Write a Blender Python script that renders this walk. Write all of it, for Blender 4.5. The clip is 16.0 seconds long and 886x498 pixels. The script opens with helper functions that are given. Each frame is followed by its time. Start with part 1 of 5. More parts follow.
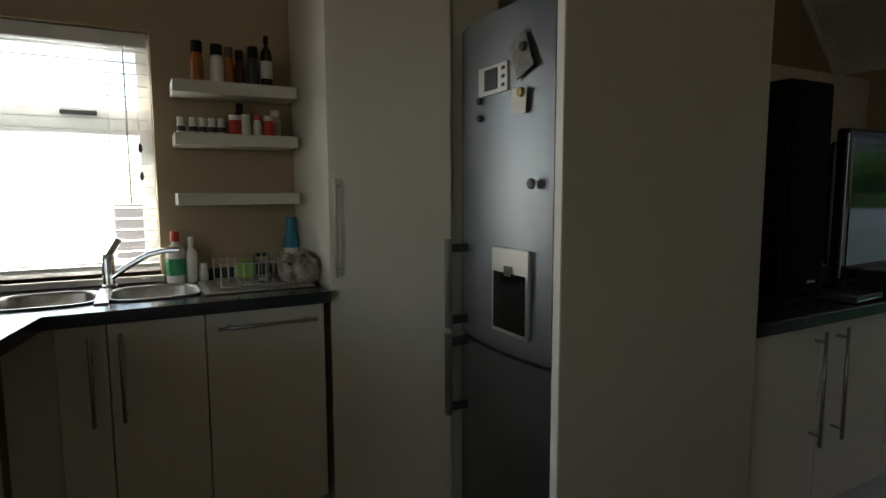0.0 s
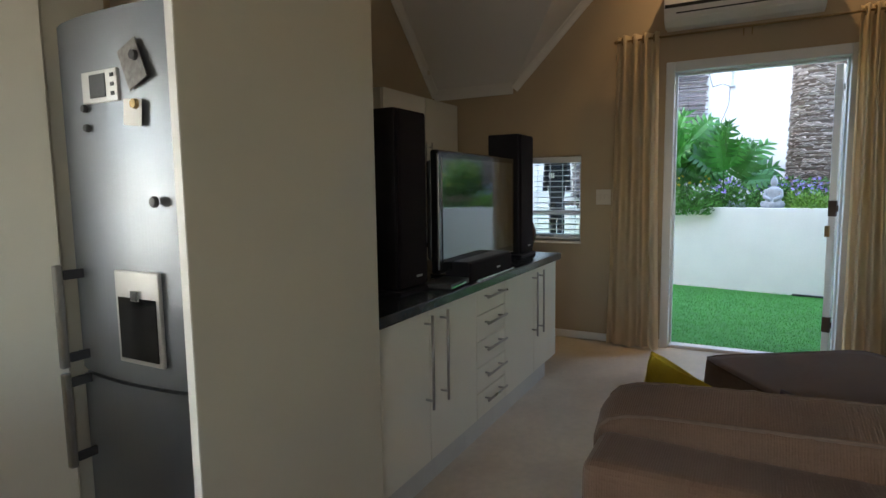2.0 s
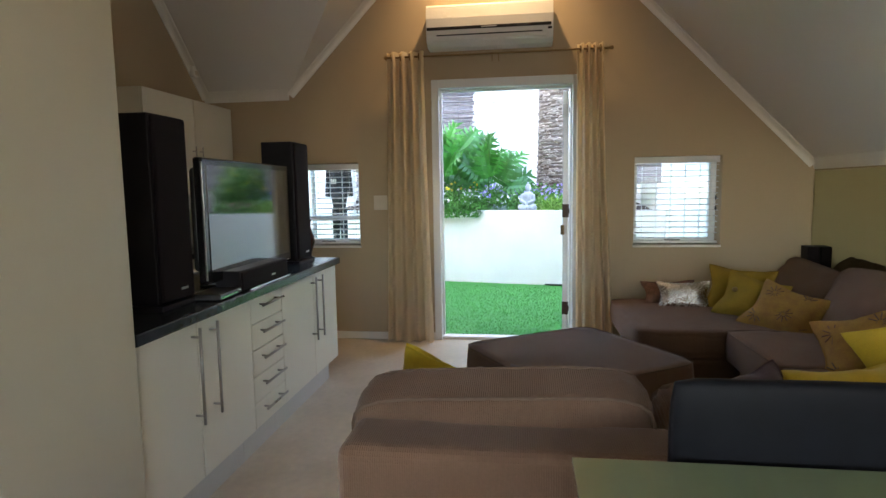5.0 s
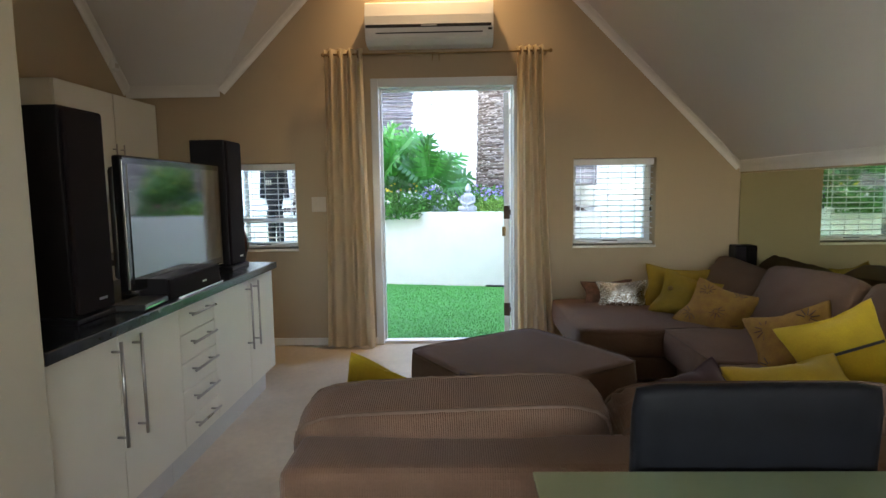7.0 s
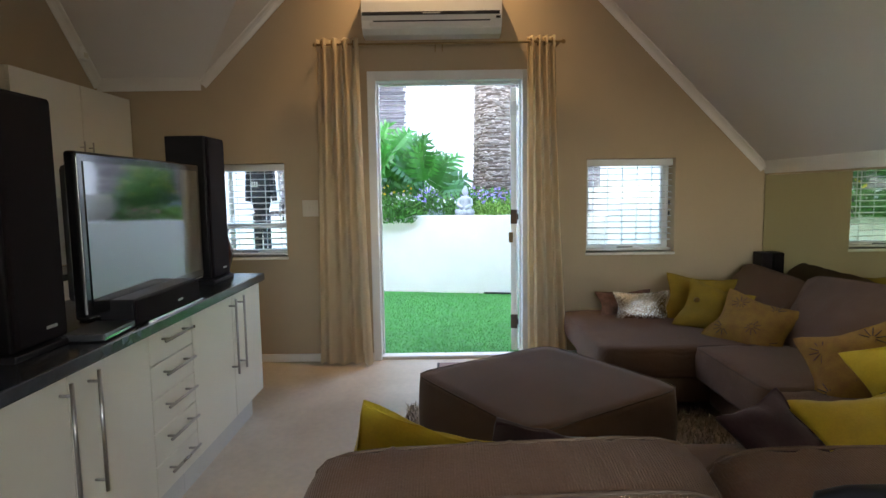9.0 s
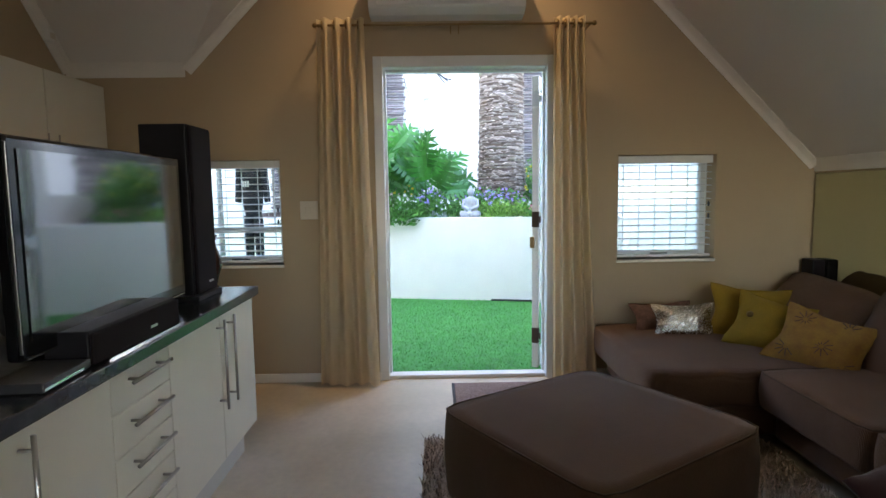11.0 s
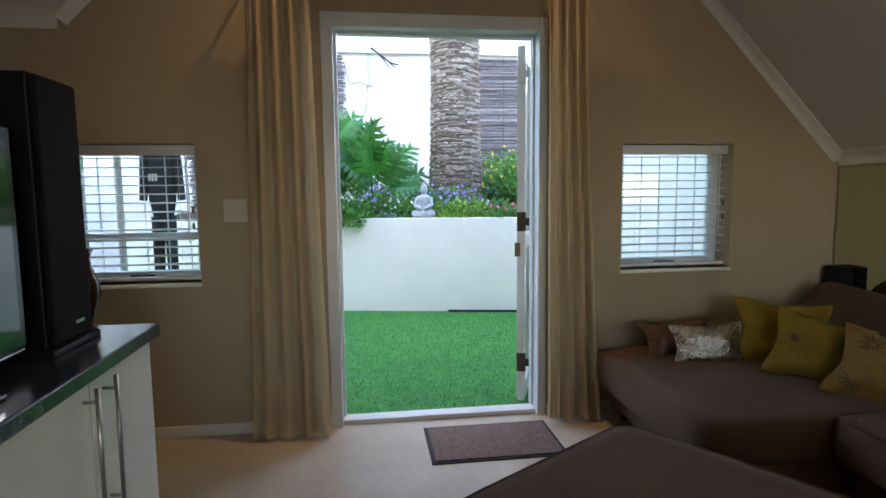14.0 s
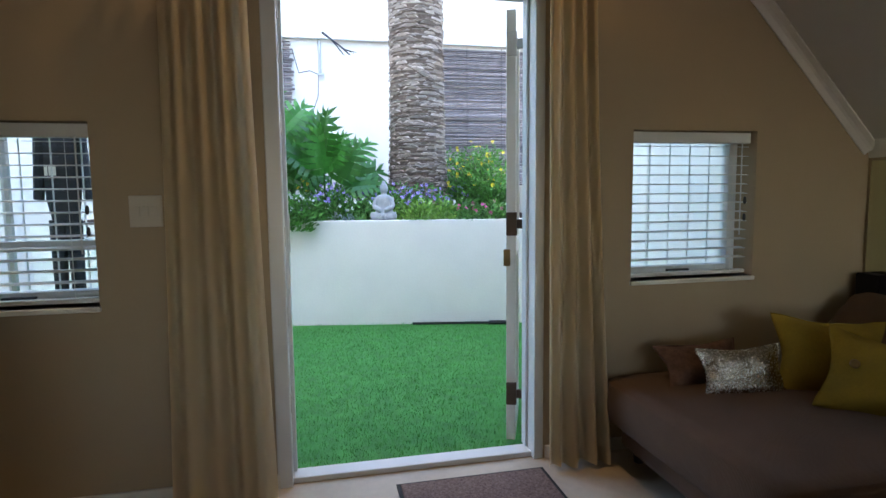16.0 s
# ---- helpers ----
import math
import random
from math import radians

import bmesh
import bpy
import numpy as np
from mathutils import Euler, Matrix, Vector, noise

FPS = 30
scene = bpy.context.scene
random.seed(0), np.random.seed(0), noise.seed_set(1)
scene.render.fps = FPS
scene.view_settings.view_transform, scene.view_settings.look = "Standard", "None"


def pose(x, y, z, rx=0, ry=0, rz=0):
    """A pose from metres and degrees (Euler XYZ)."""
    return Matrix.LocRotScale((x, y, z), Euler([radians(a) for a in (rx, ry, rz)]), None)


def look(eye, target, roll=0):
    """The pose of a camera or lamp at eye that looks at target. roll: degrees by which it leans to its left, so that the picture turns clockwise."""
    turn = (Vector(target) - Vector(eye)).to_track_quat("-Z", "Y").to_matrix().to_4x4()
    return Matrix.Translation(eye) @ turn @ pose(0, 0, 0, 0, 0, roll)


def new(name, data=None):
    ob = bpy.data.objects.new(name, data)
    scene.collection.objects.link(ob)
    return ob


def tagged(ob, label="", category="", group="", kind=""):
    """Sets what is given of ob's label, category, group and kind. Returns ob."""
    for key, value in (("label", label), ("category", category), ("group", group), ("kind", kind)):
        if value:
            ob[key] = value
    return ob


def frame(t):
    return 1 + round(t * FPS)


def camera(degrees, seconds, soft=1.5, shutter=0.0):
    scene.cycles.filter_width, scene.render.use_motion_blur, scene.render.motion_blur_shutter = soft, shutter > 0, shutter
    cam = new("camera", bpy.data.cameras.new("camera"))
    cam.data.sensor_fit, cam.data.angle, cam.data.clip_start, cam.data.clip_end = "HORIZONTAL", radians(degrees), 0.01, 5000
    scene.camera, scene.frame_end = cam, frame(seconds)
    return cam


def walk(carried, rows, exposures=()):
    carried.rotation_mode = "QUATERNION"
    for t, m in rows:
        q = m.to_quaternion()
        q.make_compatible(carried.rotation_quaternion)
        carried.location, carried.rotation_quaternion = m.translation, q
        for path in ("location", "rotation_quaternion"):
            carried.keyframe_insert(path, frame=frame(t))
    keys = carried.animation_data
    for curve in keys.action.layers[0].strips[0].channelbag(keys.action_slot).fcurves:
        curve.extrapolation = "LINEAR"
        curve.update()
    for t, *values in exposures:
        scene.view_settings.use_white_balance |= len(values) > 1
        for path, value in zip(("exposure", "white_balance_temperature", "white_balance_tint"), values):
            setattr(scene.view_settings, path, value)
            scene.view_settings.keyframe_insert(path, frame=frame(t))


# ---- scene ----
cam = camera(75.7, 16.0)
PATH = [
    (0, (-0.177, 0.029, 1.213), (0.754, 1.786, 1.003), -0.2),
    (0.5, (-0.168, 0.01, 1.234), (1.045, 1.586, 1.016), -0.1),
    (1, (-0.157, -0.035, 1.243), (1.295, 1.323, 1.029), -0.4),
    (1.5, (-0.153, -0.04, 1.247), (1.469, 1.11, 1.033), -0.6),
    (2, (-0.176, -0.053, 1.252), (1.575, 0.891, 1.039), -0.8),
    (2.5, (-0.19, -0.067, 1.264), (1.633, 0.727, 1.048), -0.8),
    (3, (-0.198, -0.084, 1.265), (1.675, 0.584, 1.048), -0.8),
    (3.5, (-0.205, -0.099, 1.265), (1.701, 0.469, 1.053), -0.8),
    (4, (-0.223, -0.131, 1.271), (1.712, 0.327, 1.058), -0.8),
    (4.5, (-0.238, -0.151, 1.262), (1.718, 0.212, 1.056), -0.9),
    (5, (-0.253, -0.182, 1.268), (1.718, 0.086, 1.059), -0.9),
    (6.2, (-0.222, -0.182, 1.266), (1.76, -0.092, 1.058), -0.9),
    (7.5, (-0.109, -0.125, 1.264), (1.88, -0.08, 1.059), -0.8),
    (8, (0.0, -0.12, 1.259), (1.99, -0.087, 1.056), -0.8),
    (8.5, (0.097, -0.089, 1.252), (2.086, -0.07, 1.051), -0.8),
    (9, (0.186, -0.018, 1.272), (2.176, -0.012, 1.072), -0.8),
    (11.5, (0.766, 0.195, 1.263), (2.756, 0.147, 1.067), -0.7),
    (12, (0.89, 0.246, 1.254), (2.879, 0.171, 1.058), -0.6),
    (12.5, (1.001, 0.249, 1.258), (2.989, 0.155, 1.059), -0.6),
    (13, (1.127, 0.255, 1.257), (3.111, 0.104, 1.059), -0.6),
    (13.5, (1.275, 0.292, 1.253), (3.255, 0.096, 1.053), -0.6),
    (14, (1.432, 0.321, 1.252), (3.404, 0.058, 1.049), -0.6),
    (14.5, (1.568, 0.329, 1.247), (3.53, -0.006, 1.047), -0.6),
    (15, (1.72, 0.318, 1.248), (3.672, -0.067, 1.045), -0.6),
    (15.5, (1.885, 0.328, 1.229), (3.832, -0.085, 1.031), -0.6),
    (16, (2.051, 0.337, 1.221), (3.995, -0.09, 1.025), -0.6),
]
EXPOSURES = [(0, 1.62, 6500, 10), (1, 2.55, 6500, 11), (2, 3.25, 6500, 11), (3, 3.55, 6500, 11), (5, 4.0, 6550, 11.5), (9, 4.0, 6500, 12.5), (12.5, 3.55, 6350, 12.5), (14, 3.35, 6350, 12), (16, 3.1, 6350, 12)]
walk(cam, [(t, look(eye, target, roll)) for t, eye, target, roll in PATH], EXPOSURES)

# ---- daylight and lamps ----
SUN_ELEVATION, SUN_AZIMUTH = radians(42), radians(125)  # azimuth measured from +x towards +y
to_sun = Vector((math.cos(SUN_ELEVATION) * math.cos(SUN_AZIMUTH), math.cos(SUN_ELEVATION) * math.sin(SUN_AZIMUTH), math.sin(SUN_ELEVATION)))
world = bpy.data.worlds.new("sky")
scene.world = world
world.use_nodes = True
sky = world.node_tree.nodes.new("ShaderNodeTexSky")
sky.sky_type, sky.sun_disc = "NISHITA", False
sky.sun_elevation, sky.sun_rotation = SUN_ELEVATION, math.pi / 2 - SUN_AZIMUTH
world.node_tree.links.new(sky.outputs[0], world.node_tree.nodes["Background"].inputs["Color"])
world.node_tree.nodes["Background"].inputs["Strength"].default_value = 0.15
sun = new("sun", bpy.data.lights.new("sun", "SUN"))
sun.data.energy, sun.data.angle, sun.data.color = 5.0, radians(0.6), (1.0, 0.95, 0.87)
sun.matrix_world = look(to_sun * 30, (0, 0, 0))


def sky_lamp(name, eye, target, w, h, watts, colour=(0.97, 0.98, 1.0)):
    """The sky's light, in a window's opening."""
    ob = new(name, bpy.data.lights.new(name, "AREA"))
    ob.data.shape, ob.data.size, ob.data.size_y, ob.data.energy, ob.data.color = "RECTANGLE", w, h, watts, colour
    ob.matrix_world = look(eye, target)


sky_lamp("west_window_daylight", (-2.72, -0.65, 1.475), (0, -0.65, 1.3), 2.4, 1.2, 1.7, (1.0, 0.92, 0.8))
sky_lamp("kitchen_window_daylight", (-0.745, 2.72, 1.38), (-0.745, 0, 1.2), 0.95, 0.9, 2.1)

# ---- materials ----
def srgb(r, g, b):
    return tuple((c / 255 / 12.92 if c <= 10 else ((c / 255 + 0.055) / 1.055) ** 2.4) for c in (r, g, b)) + (1,)


def material(name, colour, rough=0.6, metal=0.0, vary=0.12, scale=6.0, fine=80.0, bump=0.15, coat=0.0, sheen=0.0, second=None, rough_vary=0.1, piece_vary=0.0, clear=0.0, island=0.0):
    """Base colour varied at two scales, with a fine relief. second: a colour that shows in blotches."""
    m = bpy.data.materials.new(name)
    m.use_nodes = True
    nt = m.node_tree
    b = nt.nodes["Principled BSDF"]
    co = nt.nodes.new("ShaderNodeTexCoord")
    n1, n2 = nt.nodes.new("ShaderNodeTexNoise"), nt.nodes.new("ShaderNodeTexNoise")
    n1.inputs["Scale"].default_value, n1.inputs["Detail"].default_value = scale, 5
    n2.inputs["Scale"].default_value, n2.inputs["Detail"].default_value = fine, 3
    for n in (n1, n2):
        nt.links.new(co.outputs["Object"], n.inputs["Vector"])
    ramp = nt.nodes.new("ShaderNodeMapRange")
    ramp.inputs[1].default_value, ramp.inputs[2].default_value = 0.3, 0.7
    ramp.inputs[3].default_value, ramp.inputs[4].default_value = 0.0, 1.0
    nt.links.new(n1.outputs[0], ramp.inputs[0])
    mix = nt.nodes.new("ShaderNodeMix")
    mix.data_type = "RGBA"
    c = Vector(colour[:3])
    mix.inputs[6].default_value = (*(c * (1 - vary)), 1)
    mix.inputs[7].default_value = second if second else (*(c * (1 + vary)), 1)
    nt.links.new(ramp.outputs[0], mix.inputs[0])
    hsv = nt.nodes.new("ShaderNodeHueSaturation")
    nt.links.new(mix.outputs[2], hsv.inputs["Color"])
    val = nt.nodes.new("ShaderNodeMapRange")
    val.inputs[3].default_value, val.inputs[4].default_value = 1 - vary, 1 + vary
    nt.links.new(n2.outputs[0], val.inputs[0])
    last = val.outputs[0]
    if piece_vary or island:
        info = nt.nodes.new("ShaderNodeObjectInfo" if piece_vary else "ShaderNodeNewGeometry")
        pr, mul = nt.nodes.new("ShaderNodeMapRange"), nt.nodes.new("ShaderNodeMath")
        mul.operation = "MULTIPLY"
        amount = piece_vary or island
        pr.inputs[3].default_value, pr.inputs[4].default_value = 1 - amount, 1 + amount
        nt.links.new(info.outputs["Random" if piece_vary else "Random Per Island"], pr.inputs[0])
        nt.links.new(last, mul.inputs[0]), nt.links.new(pr.outputs[0], mul.inputs[1])
        last = mul.outputs[0]
    nt.links.new(last, hsv.inputs["Value"])
    nt.links.new(hsv.outputs[0], b.inputs["Base Color"])
    rr = nt.nodes.new("ShaderNodeMapRange")
    rr.inputs[3].default_value, rr.inputs[4].default_value = max(0.02, rough - rough_vary), min(1, rough + rough_vary)
    nt.links.new(n1.outputs[0], rr.inputs[0]), nt.links.new(rr.outputs[0], b.inputs["Roughness"])
    b.inputs["Metallic"].default_value = metal
    b.inputs["Coat Weight"].default_value = coat
    b.inputs["Sheen Weight"].default_value = sheen
    b.inputs["Transmission Weight"].default_value = clear
    if bump:
        bp = nt.nodes.new("ShaderNodeBump")
        bp.inputs["Strength"].default_value, bp.inputs["Distance"].default_value = bump, 0.004
        nt.links.new(n2.outputs[0], bp.inputs["Height"]), nt.links.new(bp.outputs[0], b.inputs["Normal"])
    return m


def ribbed(m, per_metre, strength, axis="Z", band="X"):
    """Adds the ribs of a corduroy or brushed surface to a material's relief."""
    nt = m.node_tree
    w = nt.nodes.new("ShaderNodeTexWave")
    w.bands_direction = band
    w.inputs["Scale"].default_value, w.inputs["Distortion"].default_value, w.inputs["Detail"].default_value = per_metre / 3.18, 1.2, 1
    co = nt.nodes.new("ShaderNodeTexCoord")
    nt.links.new(co.outputs["Object"], w.inputs["Vector"])
    bp = nt.nodes.new("ShaderNodeBump")
    bp.inputs["Strength"].default_value, bp.inputs["Distance"].default_value = strength, 0.002
    b = nt.nodes["Principled BSDF"]
    old = b.inputs["Normal"].links[0].from_socket if b.inputs["Normal"].links else None
    nt.links.new(w.outputs["Fac"], bp.inputs["Height"])
    if old:
        nt.links.new(old, bp.inputs["Normal"])
    nt.links.new(bp.outputs[0], b.inputs["Normal"])
    return m


def glass(name, colour=(0.95, 1, 0.97, 1), rough=0.0):
    m = bpy.data.materials.new(name)
    m.use_nodes = True
    b = m.node_tree.nodes["Principled BSDF"]
    b.inputs["Base Color"].default_value, b.inputs["Roughness"].default_value = colour, rough
    b.inputs["Transmission Weight"].default_value, b.inputs["IOR"].default_value = 1.0, 1.45
    return m


def glow(name, colour, strength):
    m = bpy.data.materials.new(name)
    m.use_nodes = True
    b = m.node_tree.nodes["Principled BSDF"]
    b.inputs["Emission Color"].default_value, b.inputs["Emission Strength"].default_value = colour, strength
    return m


M_WALL = material("wall_paint", (0.42, 0.33, 0.215), 0.75, vary=0.03, scale=1.5, fine=160, bump=0.06)
M_CEIL = material("ceiling_paint", (0.7, 0.68, 0.64), 0.8, vary=0.02, scale=1.2, fine=120, bump=0.04)
M_TRIM = material("white_trim_paint", (0.74, 0.72, 0.67), 0.45, vary=0.03, scale=4, bump=0.04)
M_FLOOR = material("beige_floor_screed", (0.5, 0.43, 0.33), 0.38, vary=0.13, scale=2.2, fine=26, bump=0.05, second=(0.6, 0.53, 0.43, 1), rough_vary=0.12)
M_CAB = material("cream_cabinet_board", (0.66, 0.64, 0.555), 0.38, vary=0.02, scale=2, fine=200, bump=0.03)
M_PANEL = material("greige_end_panel", (0.5, 0.465, 0.375), 0.34, vary=0.01, scale=0.7, fine=200, bump=0.02, rough_vary=0.0)
M_KICK = material("grey_plinth", (0.5, 0.5, 0.48), 0.4, vary=0.04)
M_TOP = material("charcoal_worktop", (0.03, 0.034, 0.042), 0.2, vary=0.2, scale=30, fine=220, bump=0.03)
M_STEEL = material("brushed_steel", (0.58, 0.57, 0.55), 0.32, metal=1, vary=0.05, scale=3, fine=240, bump=0.05)
M_CHROME = material("chrome", (0.75, 0.75, 0.76), 0.12, metal=1, vary=0.02, bump=0)
M_FRIDGE = ribbed(material("fridge_silver", (0.24, 0.255, 0.28), 0.42, metal=0.9, vary=0.03, scale=2, fine=150, bump=0.02, rough_vary=0.05), 900, 0.06)
M_FRIDGE_SIDE = material("fridge_grey_side", (0.16, 0.165, 0.175), 0.45, metal=0.3, vary=0.05)
M_BLACK = material("black_ash_vinyl", (0.012, 0.011, 0.013), 0.5, vary=0.2, fine=200, bump=0.1)
M_CLOTH = material("black_speaker_cloth", (0.012, 0.009, 0.011), 0.9, vary=0.25, fine=400, bump=0.25)
for m in (M_BLACK, M_CLOTH):
    m.node_tree.nodes["Principled BSDF"].inputs["Specular IOR Level"].default_value = 0.15
M_PIANO = material("black_gloss_plastic", (0.008, 0.008, 0.009), 0.1, vary=0.1, bump=0)
M_SCREEN = material("tv_screen", (0.012, 0.013, 0.015), 0.06, vary=0.05, bump=0, rough_vary=0.01, coat=0.45)
M_SCREEN.node_tree.nodes["Principled BSDF"].inputs["Specular IOR Level"].default_value = 1.0
M_SCREEN.node_tree.nodes["Principled BSDF"].inputs["Coat Roughness"].default_value = 0.05
M_DARKPL = material("dark_grey_plastic", (0.03, 0.03, 0.033), 0.4, vary=0.1)
M_SOFA = ribbed(material("taupe_corduroy", (0.115, 0.064, 0.037), 0.95, vary=0.16, scale=5, fine=160, bump=0.3, sheen=0.08), 190, 0.55)
M_SOFA_SIDE = ribbed(material("taupe_corduroy_flat", (0.115, 0.064, 0.037), 0.95, vary=0.14, scale=4, fine=160, bump=0.25, sheen=0.12), 190, 0.35, band="Y")
M_PIPING = material("dark_piping", (0.1, 0.066, 0.045), 0.9, vary=0.1)
M_YELLOW = material("mustard_velvet", (0.46, 0.33, 0.01), 0.85, vary=0.12, scale=9, fine=120, bump=0.2, sheen=0.2)
M_OCHRE = material("ochre_print_cotton", (0.36, 0.215, 0.035), 0.9, vary=0.15, scale=22, fine=120, bump=0.2, second=(0.24, 0.13, 0.035, 1))
M_PURPLE = material("aubergine_velvet", (0.035, 0.012, 0.022), 0.8, vary=0.2, scale=9, bump=0.2, sheen=0.3)
M_SEQUIN = material("silver_sequins", (0.5, 0.47, 0.42), 0.26, metal=1.0, vary=0.2, scale=120, fine=170, bump=0.7)
M_FUR = material("brown_throw", (0.13, 0.075, 0.055), 0.95, vary=0.3, scale=30, bump=0.5)
M_CURTAIN = material("cream_curtain_linen", (0.8, 0.69, 0.5), 0.9, vary=0.03, scale=5, fine=260, bump=0.08)


def translucent(m, share, colour):
    """Lets part of the light through a thin cloth or leaf."""
    nt = m.node_tree
    t, mx = nt.nodes.new("ShaderNodeBsdfTranslucent"), nt.nodes.new("ShaderNodeMixShader")
    t.inputs["Color"].default_value, mx.inputs[0].default_value = colour, share
    nt.links.new(nt.nodes["Principled BSDF"].outputs[0], mx.inputs[1]), nt.links.new(t.outputs[0], mx.inputs[2])
    nt.links.new(mx.outputs[0], nt.nodes["Material Output"].inputs["Surface"])
    return m


translucent(M_CURTAIN, 0.3, (0.78, 0.68, 0.5, 1))
M_BRASS = material("antique_brass", (0.3, 0.21, 0.1), 0.35, metal=1, vary=0.1)
M_ALU = material("white_powder_coat", (0.7, 0.72, 0.72), 0.4, vary=0.03, fine=200, bump=0.02)
# the leaf's white, lightened and warmed to stand in for sun on it
M_DOOR_LIT = material("white_door_lightened_for_sun", (0.84, 0.82, 0.76), 0.4, vary=0.03, fine=200, bump=0.02)
M_HANDLE = material("satin_steel_handle", (0.38, 0.37, 0.35), 0.3, metal=1, vary=0.05, bump=0.02)
# duller mustard, with the shade over the chaise pillows put into the colour
M_SHADED_MUSTARD = material("shaded_mustard_cotton", (0.25, 0.165, 0.012), 0.9, vary=0.14, scale=9, fine=120, bump=0.2)
M_CARD = material("printed_grey_card", (0.3, 0.29, 0.27), 0.6, vary=0.2, scale=60, second=(0.16, 0.15, 0.14, 1), bump=0.02)
M_SLAT = material("white_blind_slat", (0.76, 0.76, 0.74), 0.45, vary=0.03, bump=0.02)
M_BROWNPL = material("brown_hinge_metal", (0.1, 0.065, 0.045), 0.5, metal=0.4, vary=0.12)
M_PLASTIC = material("white_plastic", (0.76, 0.75, 0.71), 0.4, vary=0.02, bump=0.02)
M_ACSTRIP = material("ac_dark_strip", (0.02, 0.02, 0.022), 0.25, vary=0.1, bump=0)
M_MAT = material("doormat_loops", (0.16, 0.095, 0.08), 0.98, vary=0.35, scale=120, fine=260, bump=0.8, second=(0.28, 0.2, 0.17, 1))
M_RUBBER = material("black_rubber", (0.02, 0.02, 0.02), 0.8, vary=0.2)
M_RUG = material("taupe_shag", (0.36, 0.29, 0.23), 0.95, vary=0.2, scale=40, bump=0.4, island=0.3)
M_SWITCH = material("cream_plastic", (0.62, 0.57, 0.48), 0.5, vary=0.02, bump=0.02)
M_LEATHER = material("black_leatherette", (0.006, 0.0065, 0.009), 0.5, vary=0.2, scale=20, fine=500, bump=0.12)
M_LEATHER.node_tree.nodes["Principled BSDF"].inputs["Specular IOR Level"].default_value = 0.12
M_TABLE = material("green_back_glass", (0.17, 0.215, 0.13), 0.06, vary=0.02, bump=0, coat=0.5)
M_GLASS, M_GREEN_EDGE = glass("clear_glass"), material("glass_edge", (0.25, 0.42, 0.33), 0.1, vary=0.05, bump=0)
M_MIRROR = material("mirror_silver", (0.62, 0.66, 0.5), 0.015, metal=1, vary=0.0, bump=0, rough_vary=0.0)
M_RENDER = material("white_render", (0.84, 0.82, 0.78), 0.85, vary=0.03, scale=3, fine=60, bump=0.3)
M_SOIL = material("dark_soil", (0.05, 0.03, 0.02), 0.95, vary=0.4, scale=30, bump=1)
M_TURF = material("turf_backing", (0.06, 0.24, 0.045), 0.9, vary=0.25, scale=14, fine=300, bump=0.6)
M_BLADE = material("artificial_grass", (0.075, 0.3, 0.05), 0.6, vary=0.2, scale=3, bump=0, island=0.25)
M_TRUNK = material("palm_bark", (0.52, 0.45, 0.39), 0.95, vary=0.3, scale=6, fine=70, bump=1.0, island=0.35, second=(0.3, 0.24, 0.2, 1))
M_BARK_CORE = material("dark_fibrous_bark", (0.11, 0.08, 0.06), 0.95, vary=0.4, scale=20, fine=90, bump=1.0)
M_LEAF = material("philodendron_leaf", (0.04, 0.18, 0.025), 0.35, vary=0.25, scale=8, bump=0.1, piece_vary=0.4)
M_HERB = material("groundcover_leaf", (0.09, 0.24, 0.045), 0.6, vary=0.25, scale=8, bump=0, island=0.7)
M_LIME = material("lime_succulent", (0.2, 0.38, 0.06), 0.5, vary=0.2, scale=8, bump=0, island=0.3)
M_GREY_LEAF = material("blue_grey_succulent", (0.3, 0.37, 0.4), 0.6, vary=0.2, bump=0, island=0.3)
translucent(M_LEAF, 0.12, (0.14, 0.42, 0.05, 1)), translucent(M_HERB, 0.15, (0.14, 0.38, 0.07, 1)), translucent(M_BLADE, 0.25, (0.11, 0.42, 0.07, 1))
M_LILAC = material("lilac_petal", (0.32, 0.25, 0.6), 0.6, vary=0.2, bump=0, island=0.3)
M_PETAL = material("yellow_petal", (0.8, 0.62, 0.02), 0.6, vary=0.1, bump=0)
M_WHITE_PETAL = material("white_petal", (0.8, 0.8, 0.78), 0.6, vary=0.05, bump=0)
M_PINK = material("pink_petal", (0.7, 0.08, 0.3), 0.6, vary=0.1, bump=0)
M_STONE = material("pale_stone", (0.38, 0.4, 0.42), 0.85, vary=0.15, scale=18, fine=90, bump=0.5)
M_ROOF = material("roof_tile", (0.2, 0.16, 0.14), 0.8, vary=0.2)
M_WETSUIT = material("navy_neoprene", (0.02, 0.024, 0.036), 0.7, vary=0.2)
M_PIPE = material("grey_pipe", (0.45, 0.47, 0.48), 0.5, vary=0.1)
M_VASE = material("brown_glaze", (0.06, 0.02, 0.012), 0.15, vary=0.4, scale=12, bump=0.1)
M_RED, M_TEAL = material("red_plastic", (0.6, 0.05, 0.03), 0.4, vary=0.05, bump=0), material("teal_plastic", (0.02, 0.25, 0.35), 0.4, vary=0.05, bump=0)
M_GREENLIQ = material("green_soap", (0.05, 0.35, 0.15), 0.2, vary=0.05, bump=0)
M_AMBER, M_OLIVE = material("amber_jar", (0.35, 0.12, 0.03), 0.2, vary=0.2, scale=40, bump=0), material("dark_olive_glass", (0.015, 0.02, 0.008), 0.1, vary=0.1, bump=0)
M_BULB = glow("warm_bulb", (1.0, 0.72, 0.4, 1), 6)

